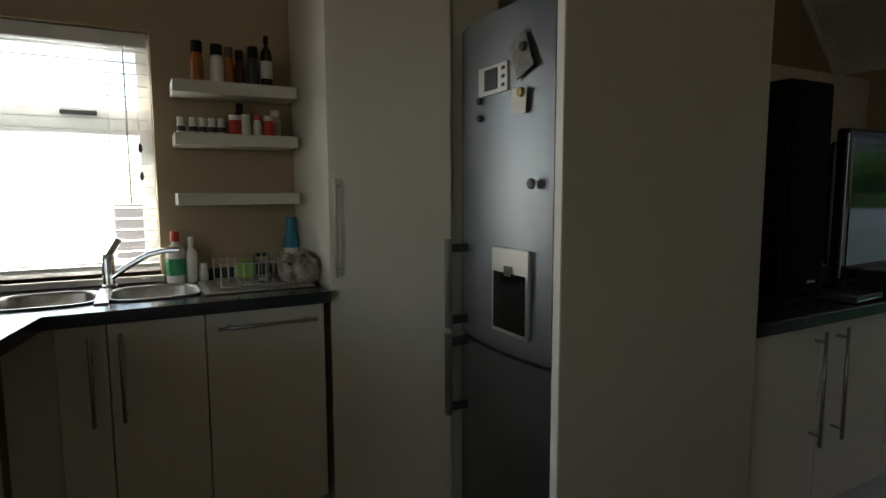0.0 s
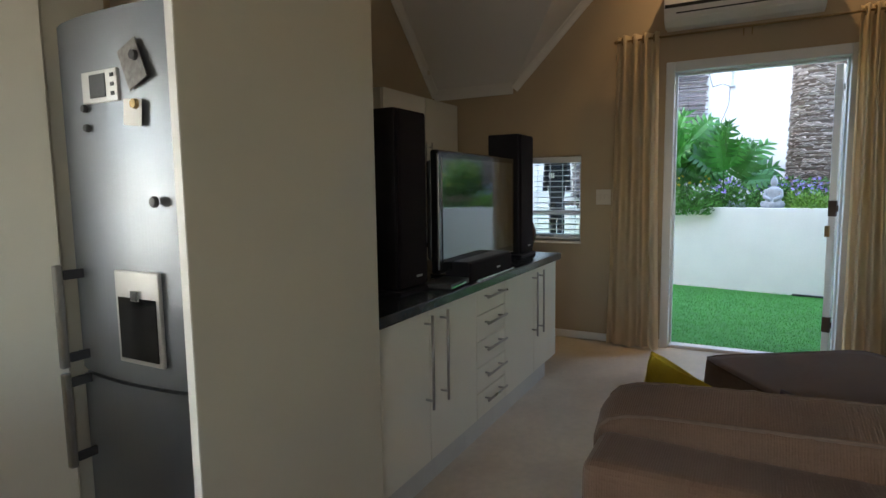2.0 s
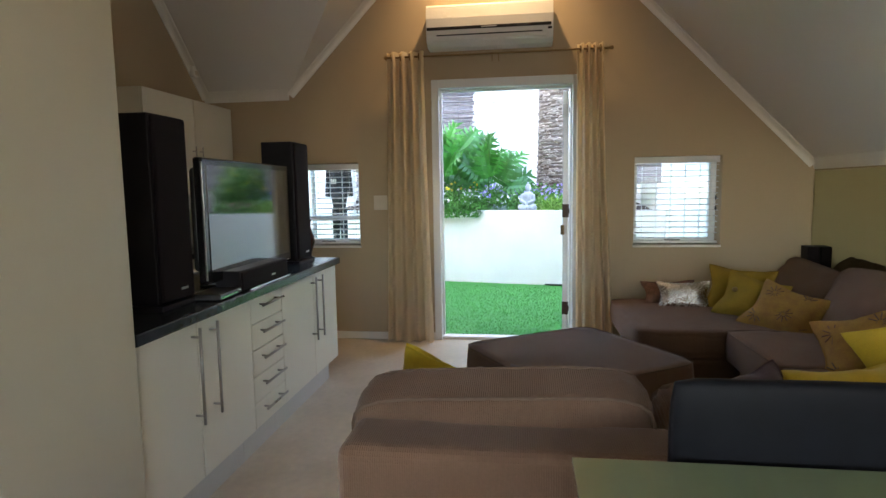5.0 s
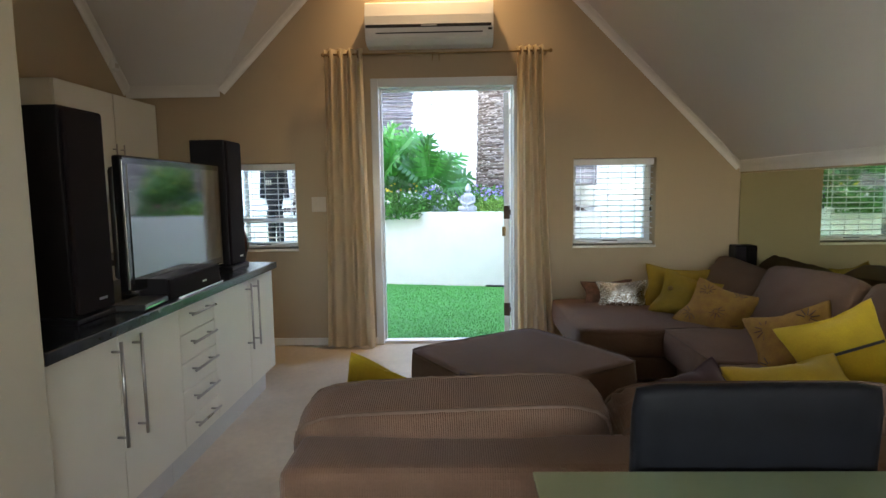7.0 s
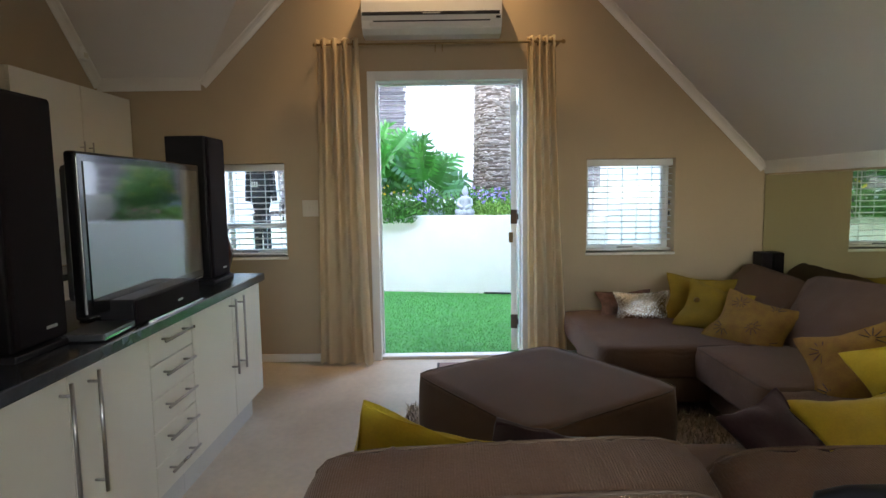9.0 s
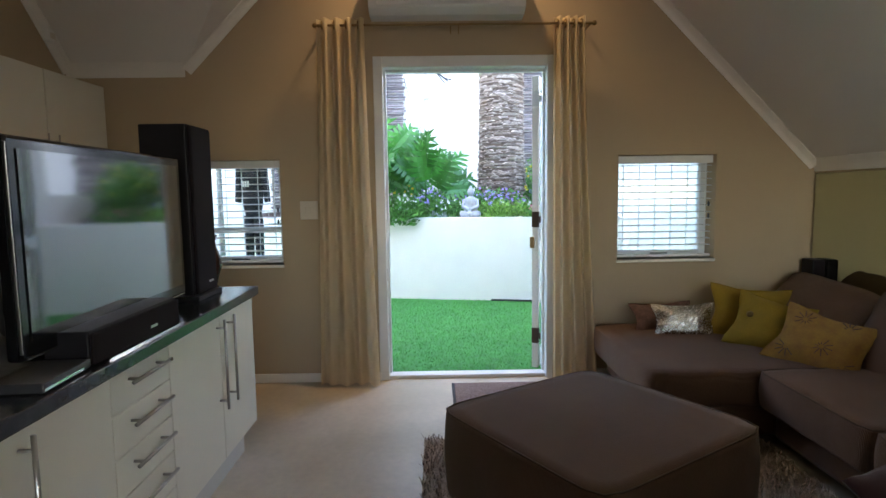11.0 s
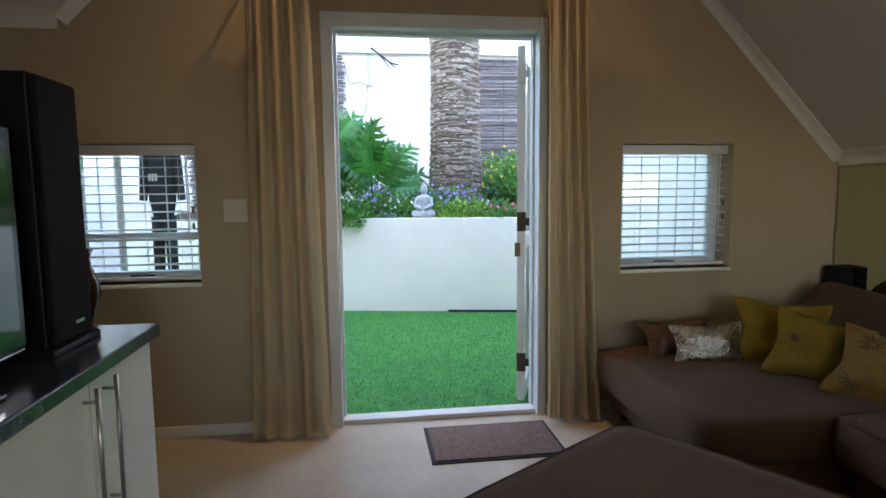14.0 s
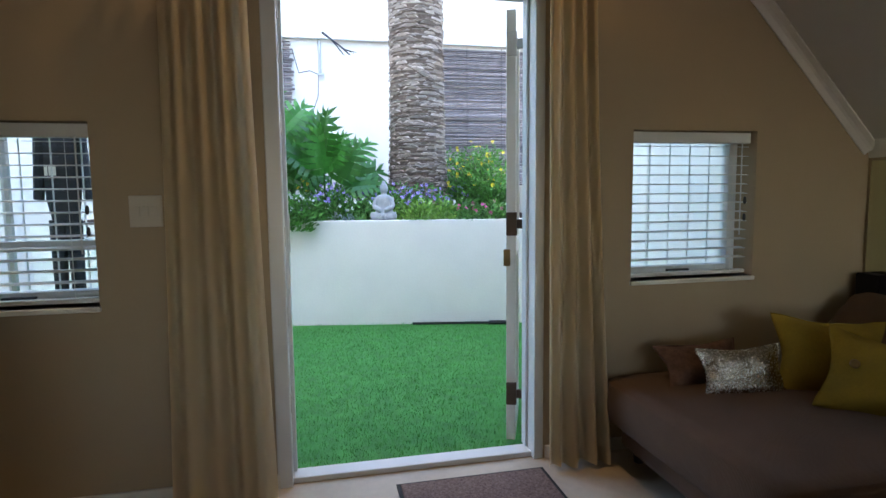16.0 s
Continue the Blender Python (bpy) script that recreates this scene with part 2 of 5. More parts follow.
# ---- mesh helpers ----
def part(name, bm, mat, parent=None, label="", smooth=False):
    """Links a bmesh as one mesh object, under a thing or a part if one is given."""
    me = bpy.data.meshes.new(name)
    bmesh.ops.recalc_face_normals(bm, faces=bm.faces)
    bm.to_mesh(me)
    bm.free()
    if smooth:
        me.shade_smooth()
    me.materials.append(mat)
    ob = new(name, me)
    if parent is not None:
        ob.parent = parent
    if label:
        tagged(ob, label)
    return ob


def thing(name, m, label, category, group="", kind=""):
    ob = new(name)
    ob.empty_display_size = 0.1
    ob.matrix_world = m if isinstance(m, Matrix) else pose(*m)
    bpy.context.view_layer.update()
    return tagged(ob, label, category, group, kind)


def add_box(bm, x0, x1, y0, y1, z0, z1, bevel=0.0, m=None, seg=2):
    r = bmesh.ops.create_cube(bm, size=1)
    vs = r["verts"]
    for v in vs:
        v.co = Vector(((x0 + x1) / 2 + v.co.x * (x1 - x0), (y0 + y1) / 2 + v.co.y * (y1 - y0), (z0 + z1) / 2 + v.co.z * (z1 - z0)))
    geom = vs
    if bevel:
        es = list({e for v in vs for e in v.link_edges})
        out = bmesh.ops.bevel(bm, geom=es, offset=bevel, segments=seg, affect="EDGES", profile=0.5)
        geom = list({v for f in out["faces"] for v in f.verts} | {v for v in vs if v.is_valid})
    if m is not None:
        for v in geom:
            v.co = m @ v.co
    return geom


def box(x0, x1, y0, y1, z0, z1, bevel=0.0, m=None, seg=2):
    bm = bmesh.new()
    add_box(bm, x0, x1, y0, y1, z0, z1, bevel, m, seg)
    return bm


def add_tube(bm, p0, p1, r0, r1=None, n=10):
    p0, p1 = Vector(p0), Vector(p1)
    d = p1 - p0
    m = Matrix.Translation((p0 + p1) / 2) @ d.to_track_quat("Z", "Y").to_matrix().to_4x4()
    bmesh.ops.create_cone(bm, cap_ends=True, segments=n, radius1=r0, radius2=r0 if r1 is None else r1, depth=d.length, matrix=m)


def tube(p0, p1, r0, r1=None, n=10):
    bm = bmesh.new()
    add_tube(bm, p0, p1, r0, r1, n)
    return bm


def add_lathe(bm, profile, n=20, m=None):
    """A turned body: profile rows (radius, height)."""
    rings = []
    for r, z in profile:
        rings.append([bm.verts.new((r * math.cos(2 * math.pi * k / n), r * math.sin(2 * math.pi * k / n), z)) for k in range(n)])
    for a, b in zip(rings, rings[1:]):
        for k in range(n):
            bm.faces.new((a[k], a[(k + 1) % n], b[(k + 1) % n], b[k]))
    bm.faces.new(rings[0][::-1]), bm.faces.new(rings[-1])
    if m is not None:
        for ring in rings:
            for v in ring:
                v.co = m @ v.co


def lathe(profile, n=20, m=None):
    bm = bmesh.new()
    add_lathe(bm, profile, n, m)
    return bm


def prism(points, d):
    """A slab: a polygon of 3D points, thickened by the vector d."""
    bm = bmesh.new()
    a = [bm.verts.new(p) for p in points]
    b = [bm.verts.new(Vector(p) + Vector(d)) for p in points]
    bm.faces.new(a), bm.faces.new(b[::-1])
    for k in range(len(a)):
        bm.faces.new((a[k], a[(k + 1) % len(a)], b[(k + 1) % len(a)], b[k]))
    return bm


def cushion(w, d, h, puff=0.5, wrinkle=0.006, cuts=9, seed=0, corner=0.0):
    """A stuffed pad centred on the origin: w along x, d along y, h thick; puff: how much the rim is thinner than the middle; corner: pulled-out corners."""
    bm = bmesh.new()
    bmesh.ops.create_cube(bm, size=2)
    bmesh.ops.subdivide_edges(bm, edges=bm.edges[:], cuts=cuts, use_grid_fill=True)
    for v in bm.verts:
        x, y, z = v.co
        rim = (1 - abs(x) ** 2.6) * (1 - abs(y) ** 2.6)
        t = (1 - puff) + puff * max(rim, 0) ** 0.5
        ex = 1 - 0.06 * (1 - abs(z)) * 0 - 0.05 * (abs(z) ** 3)
        q = 1 + corner * (abs(x) * abs(y)) ** 3 - corner * 0.6 * (1 - min(1, abs(x * y)))
        k = noise.noise(Vector((x * 2.2 + seed, y * 2.2, z * 1.5 + seed))) * wrinkle * 2 + noise.noise(Vector((x * 6 + seed, y * 6, z * 4))) * wrinkle
        side = 1 + k * 2
        v.co = Vector((x * w / 2 * ex * q * side, y * d / 2 * ex * q * side, z * h / 2 * t + k))
    for _ in range(2):
        bmesh.ops.smooth_vert(bm, verts=bm.verts, factor=0.35, use_axis_x=True, use_axis_y=True, use_axis_z=True)
    return bm


def box_cushion(w, d, h, bulge=0.03, seed=0, cuts=14, wrinkle=0.004, corner=7.0):
    """An upholstered block with piped edges: rounded corners in plan, flat sides, and bulging top and bottom."""
    bm = bmesh.new()
    bmesh.ops.create_cube(bm, size=2)
    bmesh.ops.subdivide_edges(bm, edges=bm.edges[:], cuts=cuts, use_grid_fill=True)
    for v in bm.verts:
        x, y, z = v.co
        big = max(abs(x), abs(y), 1e-6)
        f = big / (abs(x) ** corner + abs(y) ** corner + 1e-12) ** (1 / corner)
        side = 1 + 0.02 * (1 - z * z) if big > 0.99 else 1
        k = noise.noise(Vector((x * 2.5 + seed, y * 2.5, z + seed))) * wrinkle + noise.noise(Vector((x * 9 + seed, y * 9, z * 2))) * wrinkle * 0.6
        if big > 0.99:
            k += 0.5 * wrinkle * math.sin(31 * (x + y) + seed + 3 * noise.noise(Vector((x * 3, y * 3, seed))))
        v.co = Vector((x * f * w / 2 * side * (1 + k), y * f * d / 2 * side * (1 + k), z * (h / 2 + bulge * (1 - x * x) * (1 - y * y)) + k))
    return bm


def edge_piping(parent, w, d, z, corner=7.0, r=0.005):
    """A piped seam round a box cushion's edge, as one closed ring."""
    bm = bmesh.new()
    rings = []
    for q in range(64):
        t = 2 * math.pi * q / 64
        c, s = math.cos(t), math.sin(t)
        f = 1 / (abs(c) ** corner + abs(s) ** corner) ** (1 / corner)
        x, y = c * f * w / 2, s * f * d / 2
        out = Vector((x / w, y / d, 0)).normalized()
        rings.append([bm.verts.new(Vector((x, y, z)) + out * r * math.cos(a) + Vector((0, 0, r * math.sin(a)))) for a in (0, 1.2566, 2.5133, 3.7699, 5.0265)])
    for a, b in zip(rings, rings[1:] + rings[:1]):
        for q in range(5):
            bm.faces.new((a[q], a[(q + 1) % 5], b[(q + 1) % 5], b[q]))
    part("piping", bm, M_PIPING, parent, smooth=True)



def move(bm, m):
    bm.transform(m)
    return bm


def structure(name, bm, mat, label, category, smooth=False):
    return tagged(part(name, bm, mat, None, "", smooth), label, category, kind="structure")


def strip_wall(spans, axis, t0, t1):
    """A wall of upright strips: spans rows (u0, u1, bottom0, bottom1, top0, top1) along the wall; t0, t1: its two faces. axis: the one that it is normal to."""
    bm = bmesh.new()
    for u0, u1, b0, b1, h0, h1 in spans:
        pts = [(u0, b0), (u1, b1), (u1, h1), (u0, h0)]
        front, back = [], []
        for u, z in pts:
            front.append(bm.verts.new((t0, u, z) if axis == "x" else (u, t0, z)))
            back.append(bm.verts.new((t1, u, z) if axis == "x" else (u, t1, z)))
        bm.faces.new(front), bm.faces.new(back[::-1])
        for k in range(4):
            bm.faces.new((front[k], front[(k + 1) % 4], back[(k + 1) % 4], back[k]))
    return bm


# ---- the room ----
X_FAR, Y_LEFT, Y_RIGHT, X_BACK = 4.42, 2.49, -2.385, -2.6
RIDGE, EAVE, WING = 3.85, 1.425, 2.08
DOOR = (-0.642, 0.53, 2.145)
WIN_Z = (0.805, 1.497)
WIN_R, WIN_L = (-1.725, -1.072), (1.155, 1.8)
KWIN = (-1.13, -0.115, 0.885, 1.8)


def roof_z(y):
    return EAVE + (RIDGE - EAVE) * (y - Y_RIGHT) / -Y_RIGHT if y <= 0 else max(WING, RIDGE - (RIDGE - WING) / 1.735 * y)


spans = []
marks = [Y_RIGHT - 0.2, WIN_R[0], WIN_R[1], DOOR[0], 0.0, DOOR[1], WIN_L[0], 1.735, WIN_L[1], Y_LEFT + 0.2]
for a, b in zip(marks, marks[1:]):
    mid = (a + b) / 2
    tops = (roof_z(max(a, Y_RIGHT)) + 0.06, roof_z(b) + 0.06)
    if DOOR[0] < mid < DOOR[1]:
        spans.append((a, b, DOOR[2], DOOR[2], *tops))
    elif WIN_R[0] < mid < WIN_R[1] or WIN_L[0] < mid < WIN_L[1]:
        spans += [(a, b, -0.1, -0.1, WIN_Z[0], WIN_Z[0]), (a, b, WIN_Z[1], WIN_Z[1], *tops)]
    else:
        spans.append((a, b, -0.1, -0.1, *tops))
structure("wall_east", strip_wall(spans, "x", X_FAR, X_FAR + 0.22), M_WALL, "beige painted gable wall with a door opening between two small windows", "wall")
structure("wall_north", strip_wall([(X_BACK, KWIN[0], -0.1, -0.1, 4, 4), (KWIN[0], KWIN[1], -0.1, -0.1, KWIN[2], KWIN[2]), (KWIN[0], KWIN[1], KWIN[3], KWIN[3], 4, 4),
                                    (KWIN[1], X_FAR - 1.7, -0.1, -0.1, 4, 4), (X_FAR - 1.7, X_FAR, -0.1, -0.1, RIDGE + 0.06, WING + 0.06)], "y", Y_LEFT, Y_LEFT + 0.22), M_WALL,
          "beige painted kitchen wall with one window", "wall")
structure("wall_south", strip_wall([(X_BACK, X_FAR, -0.1, -0.1, EAVE + 0.05, EAVE + 0.05)], "y", Y_RIGHT, Y_RIGHT - 0.2), M_WALL, "low beige painted knee wall under the slope", "wall")
BACKWIN = (-1.9, 0.6, 0.85, 2.1)
structure("wall_west", strip_wall([(Y_RIGHT - 0.2, BACKWIN[0], -0.1, -0.1, 4, 4), (BACKWIN[0], BACKWIN[1], -0.1, -0.1, BACKWIN[2], BACKWIN[2]), (BACKWIN[0], BACKWIN[1], BACKWIN[3], BACKWIN[3], 4, 4),
                                   (BACKWIN[1], Y_LEFT + 0.2, -0.1, -0.1, 4, 4)], "x", X_BACK, X_BACK - 0.22), M_WALL, "plain beige painted end wall behind the table", "wall")
structure("floor", box(X_BACK - 0.2, X_FAR + 0.1, Y_RIGHT - 0.1, Y_LEFT + 0.1, -0.12, 0.0), M_FLOOR, "smooth beige screed floor with faint cloudy marks", "floor")

ceiling = bmesh.new()
up = (0, 0, 0.14)
for pts in ([(X_BACK - 0.2, Y_RIGHT - 0.2, roof_z(Y_RIGHT) - 0.2), (X_FAR + 0.25, Y_RIGHT - 0.2, roof_z(Y_RIGHT) - 0.2), (X_FAR + 0.25, 0, RIDGE), (X_BACK - 0.2, 0, RIDGE)],
            [(X_FAR + 0.25, 0, RIDGE), (X_FAR + 0.25, 1.735, WING), (X_FAR, 1.735, WING), (X_FAR - 1.7, 0, RIDGE)],
            [(X_FAR, 1.735, WING), (X_FAR, Y_LEFT + 0.3, WING), (X_FAR - 1.7, Y_LEFT + 0.3, RIDGE), (X_FAR - 1.7, 0, RIDGE)],
            [(X_FAR, 1.735, WING), (X_FAR + 0.25, 1.735, WING), (X_FAR + 0.25, Y_LEFT + 0.3, WING), (X_FAR, Y_LEFT + 0.3, WING)],
            [(X_BACK - 0.2, 0, RIDGE), (X_FAR - 1.7, 0, RIDGE), (X_FAR - 1.7, Y_LEFT + 0.3, RIDGE), (X_BACK - 0.2, Y_LEFT + 0.3, RIDGE)]):
    low = [ceiling.verts.new(p) for p in pts]
    top = [ceiling.verts.new(Vector(p) + Vector(up)) for p in pts]
    ceiling.faces.new(low), ceiling.faces.new(top[::-1])
    for k in range(4):
        ceiling.faces.new((low[k], low[(k + 1) % 4], top[(k + 1) % 4], top[k]))
structure("ceiling", ceiling, M_CEIL, "white painted sloping attic ceiling with a cross gable", "ceiling")


def cornice(p0, p1, a, b, size=0.052):
    """A coved moulding from p0 to p1, with a along the wall and b along the ceiling."""
    p0, p1, a, b = Vector(p0), Vector(p1), Vector(a).normalized() * size, Vector(b).normalized() * size
    shape = [(0, 0), (1, 0), (1, 0.14), (0.86, 0.18), (0.5, 0.34), (0.3, 0.55), (0.18, 0.86), (0.12, 1), (0, 1)]
    return prism([p0 + a * s + b * t for s, t in shape], p1 - p0)


slope = (RIDGE - EAVE) / -Y_RIGHT
lslope = (RIDGE - WING) / 1.735
for p0, p1, a, b in (((X_FAR, Y_RIGHT, EAVE), (X_FAR, 0, RIDGE), (0, slope, -1), (-1, 0, 0)),
                     ((X_FAR, 1.735, WING), (X_FAR, 0, RIDGE), (0, -lslope, -1), (-1, 0, 0)),
                     ((X_FAR, 1.735, WING), (X_FAR, Y_LEFT, WING), (0, 0, -1), (-1, 0, 1.05)),
                     ((X_FAR, Y_LEFT, WING), (X_FAR - 1.7, Y_LEFT, RIDGE), (-1.05, 0, -1), (0, -1, 0)),
                     ((X_FAR, Y_RIGHT, EAVE), (X_BACK, Y_RIGHT, EAVE), (0, 0, -1), (0, 1, slope))):
    structure("trim", cornice(p0, p1, a, b), M_TRIM, "white coved plaster cornice where wall meets ceiling", "cornice")


def skirting(x0, x1, y0, y1):
    structure("baseboard", box(x0, x1, y0, y1, 0, 0.062, 0.006), M_TRIM, "low white painted skirting board", "skirting")


skirting(X_FAR - 0.016, X_FAR, 0.52, Y_LEFT)
skirting(X_FAR - 0.016, X_FAR, Y_RIGHT, -0.65)
skirting(X_BACK, 1.0, Y_RIGHT, Y_RIGHT + 0.016)

# mirror on the knee wall
mirror = thing("wall_mirror", (2.6, Y_RIGHT, 0.5), "large frameless mirror covering the knee wall behind the sofa", "mirror")
part("mirror_sheet", box(-1.75, 1.8, 0.002, 0.008, -0.05, 0.86), M_MIRROR, mirror)

# unseen roof with deep eaves and a slab behind, added to block the sun
roof = thing("added_shade_roof", (0, 0, 0), "unseen tiled roof with deep eaves, added to shade the yard", "roof", kind="structure")
for pts in ([(-3.2, Y_RIGHT - 0.6, roof_z(Y_RIGHT) - 0.4), (5.1, Y_RIGHT - 0.6, roof_z(Y_RIGHT) - 0.4), (5.1, 0, RIDGE + 0.2), (-3.2, 0, RIDGE + 0.2)],
            [(5.1, 0, RIDGE + 0.2), (5.1, 1.735, WING + 0.2), (X_FAR + 0.3, 1.735, WING + 0.2), (X_FAR - 1.7, 0, RIDGE + 0.2)],
            [(5.1, 1.735, WING + 0.2), (5.1, 3.1, WING + 0.2), (X_FAR + 0.3, 3.1, WING + 0.2), (X_FAR + 0.3, 1.735, WING + 0.2)]):
    part("slope", prism(pts, (0, 0, 0.16)), M_ROOF, roof)
# slab added out of view to keep direct sun from the west window
part("sun_block_slab", box(-5.4, X_BACK - 0.22, -4.2, 3.4, 2.25, 2.4), M_ROOF, roof)

# unseen tall block with a pitched top, added only to shade the yard
shade_block = thing("added_shade_block", (3.35, 4.75, -0.13), "tall plain white block, unseen, added to shade the yard", "house", kind="structure")
part("wall", box(-2.35, 2.35, 0, 4.5, 0, 10.6), M_RENDER, shade_block)
part("roof", prism([(-2.5, -0.2, 10.6), (-2.5, 4.7, 10.6), (-2.5, 2.25, 12.2)], (5.0, 0, 0)), M_ROOF, shade_block)

# ---- door, windows, blinds ----
door = thing("door_1", (X_FAR + 0.08, -0.065, 0), "white aluminium patio door frame standing open to the garden", "door frame", kind="structure")
yl, yr, dz = DOOR[1] + 0.065, DOOR[0] + 0.065, DOOR[2]
for name, args in (("jamb", (-0.09, 0.06, yl - 0.06, yl, 0, dz)), ("jamb", (-0.09, 0.06, yr, yr + 0.045, 0, dz)), ("head", (-0.09, 0.06, yr + 0.045, yl - 0.06, dz - 0.07, dz)), ("sill", (-0.06, 0.03, yr + 0.045, yl - 0.06, 0.0, 0.026))):
    part(name, box(*args, 0.005), M_ALU, door)
for y0, y1 in ((yl - 0.075, yl - 0.06), (yr + 0.045, yr + 0.058)):
    part("stop_bead", box(-0.01, 0.04, y0, y1, 0.03, dz - 0.07, 0.003), M_ALU, door)
part("head_bead", box(-0.01, 0.04, yr + 0.06, yl - 0.077, dz - 0.087, dz - 0.07, 0.003), M_ALU, door)
for z in (0.35, 0.72, 1.05, 1.5, 1.78, 1.95):
    part("strike_plate", box(-0.06, -0.035, yl - 0.0645, yl - 0.0605, z - 0.04, z + 0.04), M_STEEL, door, "small steel strike plate")
part("lock_plate", box(-0.005, 0.02, yl - 0.0795, yl - 0.0755, 0.98, 1.14, 0.001), M_STEEL, door, "steel lock keep")

# door leaf folded outwards, edge on
leaf = thing("folding_door_leaf", pose(4.62, -0.535, 0.012, 0, 0, -22), "white folding door leaf swung open onto the lawn", "door leaf", kind="structure")
for name, args in (("stile", (0, 0.05, -0.045, 0, 0, 2.04)), ("stile", (0.43, 0.48, -0.045, 0, 0, 2.04)), ("rail", (0.05, 0.43, -0.045, 0, 0, 0.1)), ("rail", (0.05, 0.43, -0.045, 0, 1.96, 2.04)), ("rail", (0.05, 0.43, -0.045, 0, 0.9, 0.98))):
    part(name, box(*args, 0.004), M_DOOR_LIT, leaf)
for z0, z1 in ((0.1, 0.9), (0.98, 1.96)):
    pane = part("pane", box(0.05, 0.43, -0.026, -0.02, z0, z1), M_GLASS, leaf)
    pane.visible_shadow = False
for z in (0.235, 1.06, 1.885):
    hinge = part("hinge", box(-0.012, 0.018, -0.05, 0.0, z - 0.055, z + 0.055, 0.004), M_BROWNPL if z < 1.5 else M_PLASTIC, leaf, "brown folding door hinge" if z < 1.5 else "cream folding door hinge")
    part("hinge_arm", box(-0.01, 0.005, -0.12, -0.05, z - 0.022, z + 0.022, 0.004), M_BROWNPL if z < 1.5 else M_PLASTIC, hinge)
part("keys", box(-0.02, -0.005, -0.02, 0.012, 0.86, 0.94, 0.004), M_BRASS, leaf, "small bunch of keys in the lock")


def blind(name, m, width, height, gap, tilt, label, closed_below=0.0, slat_depth=0.042):
    """A venetian blind that hangs from its head at m; x along the width."""
    b = thing(name, m, label, "blind", "venetian blinds")
    part("headrail", box(-width / 2, width / 2, -0.025, 0.025, -0.05, 0, 0.003), M_SLAT, b)
    n = int((height - 0.085) / gap)
    sl = {}
    for k in range(n):
        z = -0.065 - k * gap
        a = tilt if -z < height - closed_below else 48
        if a not in sl:
            bm = box(-width / 2 + 0.004, width / 2 - 0.004, -slat_depth / 2, slat_depth / 2, -0.0014, 0.0014)
            bm.transform(Matrix.Rotation(radians(a), 4, "X"))
            sl[a] = part("slat", bm, M_SLAT, b)
            sl[a].location.z = z
        else:
            o = new("slat", sl[a].data)
            o.parent = b
            o.location.z = z
    part("bottom_rail", box(-width / 2, width / 2, -0.018, 0.018, -height, -height + 0.018, 0.003), M_SLAT, b)
    for x in (-width * 0.36, width * 0.36):
        part("cord", tube((x, -slat_depth / 2 - 0.003, -0.05), (x, -slat_depth / 2 - 0.003, -height + 0.01), 0.0014, n=5), M_SLAT, b)
    part("tilt_wand", tube((width * 0.42, -0.03, -0.04), (width * 0.42, -0.032, -height * 0.72), 0.003, n=6), M_SLAT, b)
    for dz in (0.5, 0.62):
        part("cord_weight", lathe([(0.003, 0), (0.008, 0.01), (0.006, 0.03), (0.002, 0.035)], 8, pose(width * 0.46, -0.03, -height * dz)), M_DARKPL, b)
    return b


def window(name, ylo, yhi, label):
    """A small casement in the gable wall, with burglar bars outside."""
    w = thing(name, (X_FAR + 0.16, (ylo + yhi) / 2, WIN_Z[0]), label, "window", kind="structure")
    h, d = WIN_Z[1] - WIN_Z[0], (yhi - ylo) / 2
    fr = part("window_frame", box(-0.03, 0.03, -d, -d + 0.045, 0, h, 0.003), M_ALU, w)
    part("window_frame", box(-0.03, 0.03, d - 0.045, d, 0, h, 0.003), M_ALU, w)
    part("window_frame", box(-0.03, 0.03, -d + 0.045, d - 0.045, 0, 0.045, 0.003), M_ALU, w)
    part("window_frame", box(-0.03, 0.03, -d + 0.045, d - 0.045, h - 0.045, h, 0.003), M_ALU, w)
    p = part("pane", box(-0.003, 0.003, -d + 0.045, d - 0.045, 0.045, h - 0.045), M_GLASS, w)
    p.visible_shadow = False
    for k in range(5):
        y = -d + 0.045 + (2 * d - 0.09) * (k + 0.5) / 5
        part("burglar_bar", tube((0.05, y, 0), (0.05, y, h), 0.0035, n=6), M_ALU, w)
    part("catch", box(-0.05, -0.03, -0.06, 0.06, 0.018, 0.03, 0.003), M_DARKPL, w, "dark window catch")
    part("window_sill", box(-0.175, -0.03, -d - 0.005, d + 0.005, -0.02, 0.0, 0.004), M_TRIM, w)
    return w


window("window_1", *WIN_R, "small white framed window with burglar bars")
w2 = window("window_2", *WIN_L, "small white framed window with burglar bars")
part("transom", box(-0.03, 0.03, -0.28, 0.28, 0.205, 0.245, 0.003), M_ALU, w2)
for (a, b), label, cb in ((WIN_R, "white venetian blind lowered with its slats open", 0), (WIN_L, "white venetian blind lowered, lowest slats turned", 0.3)):
    blind("venetian_blind", pose(X_FAR + 0.06, (a + b) / 2, WIN_Z[1] - 0.004, 0, 0, -90), b - a - 0.012, WIN_Z[1] - WIN_Z[0] - 0.012, 0.0445, 6, label, cb and 0.0)

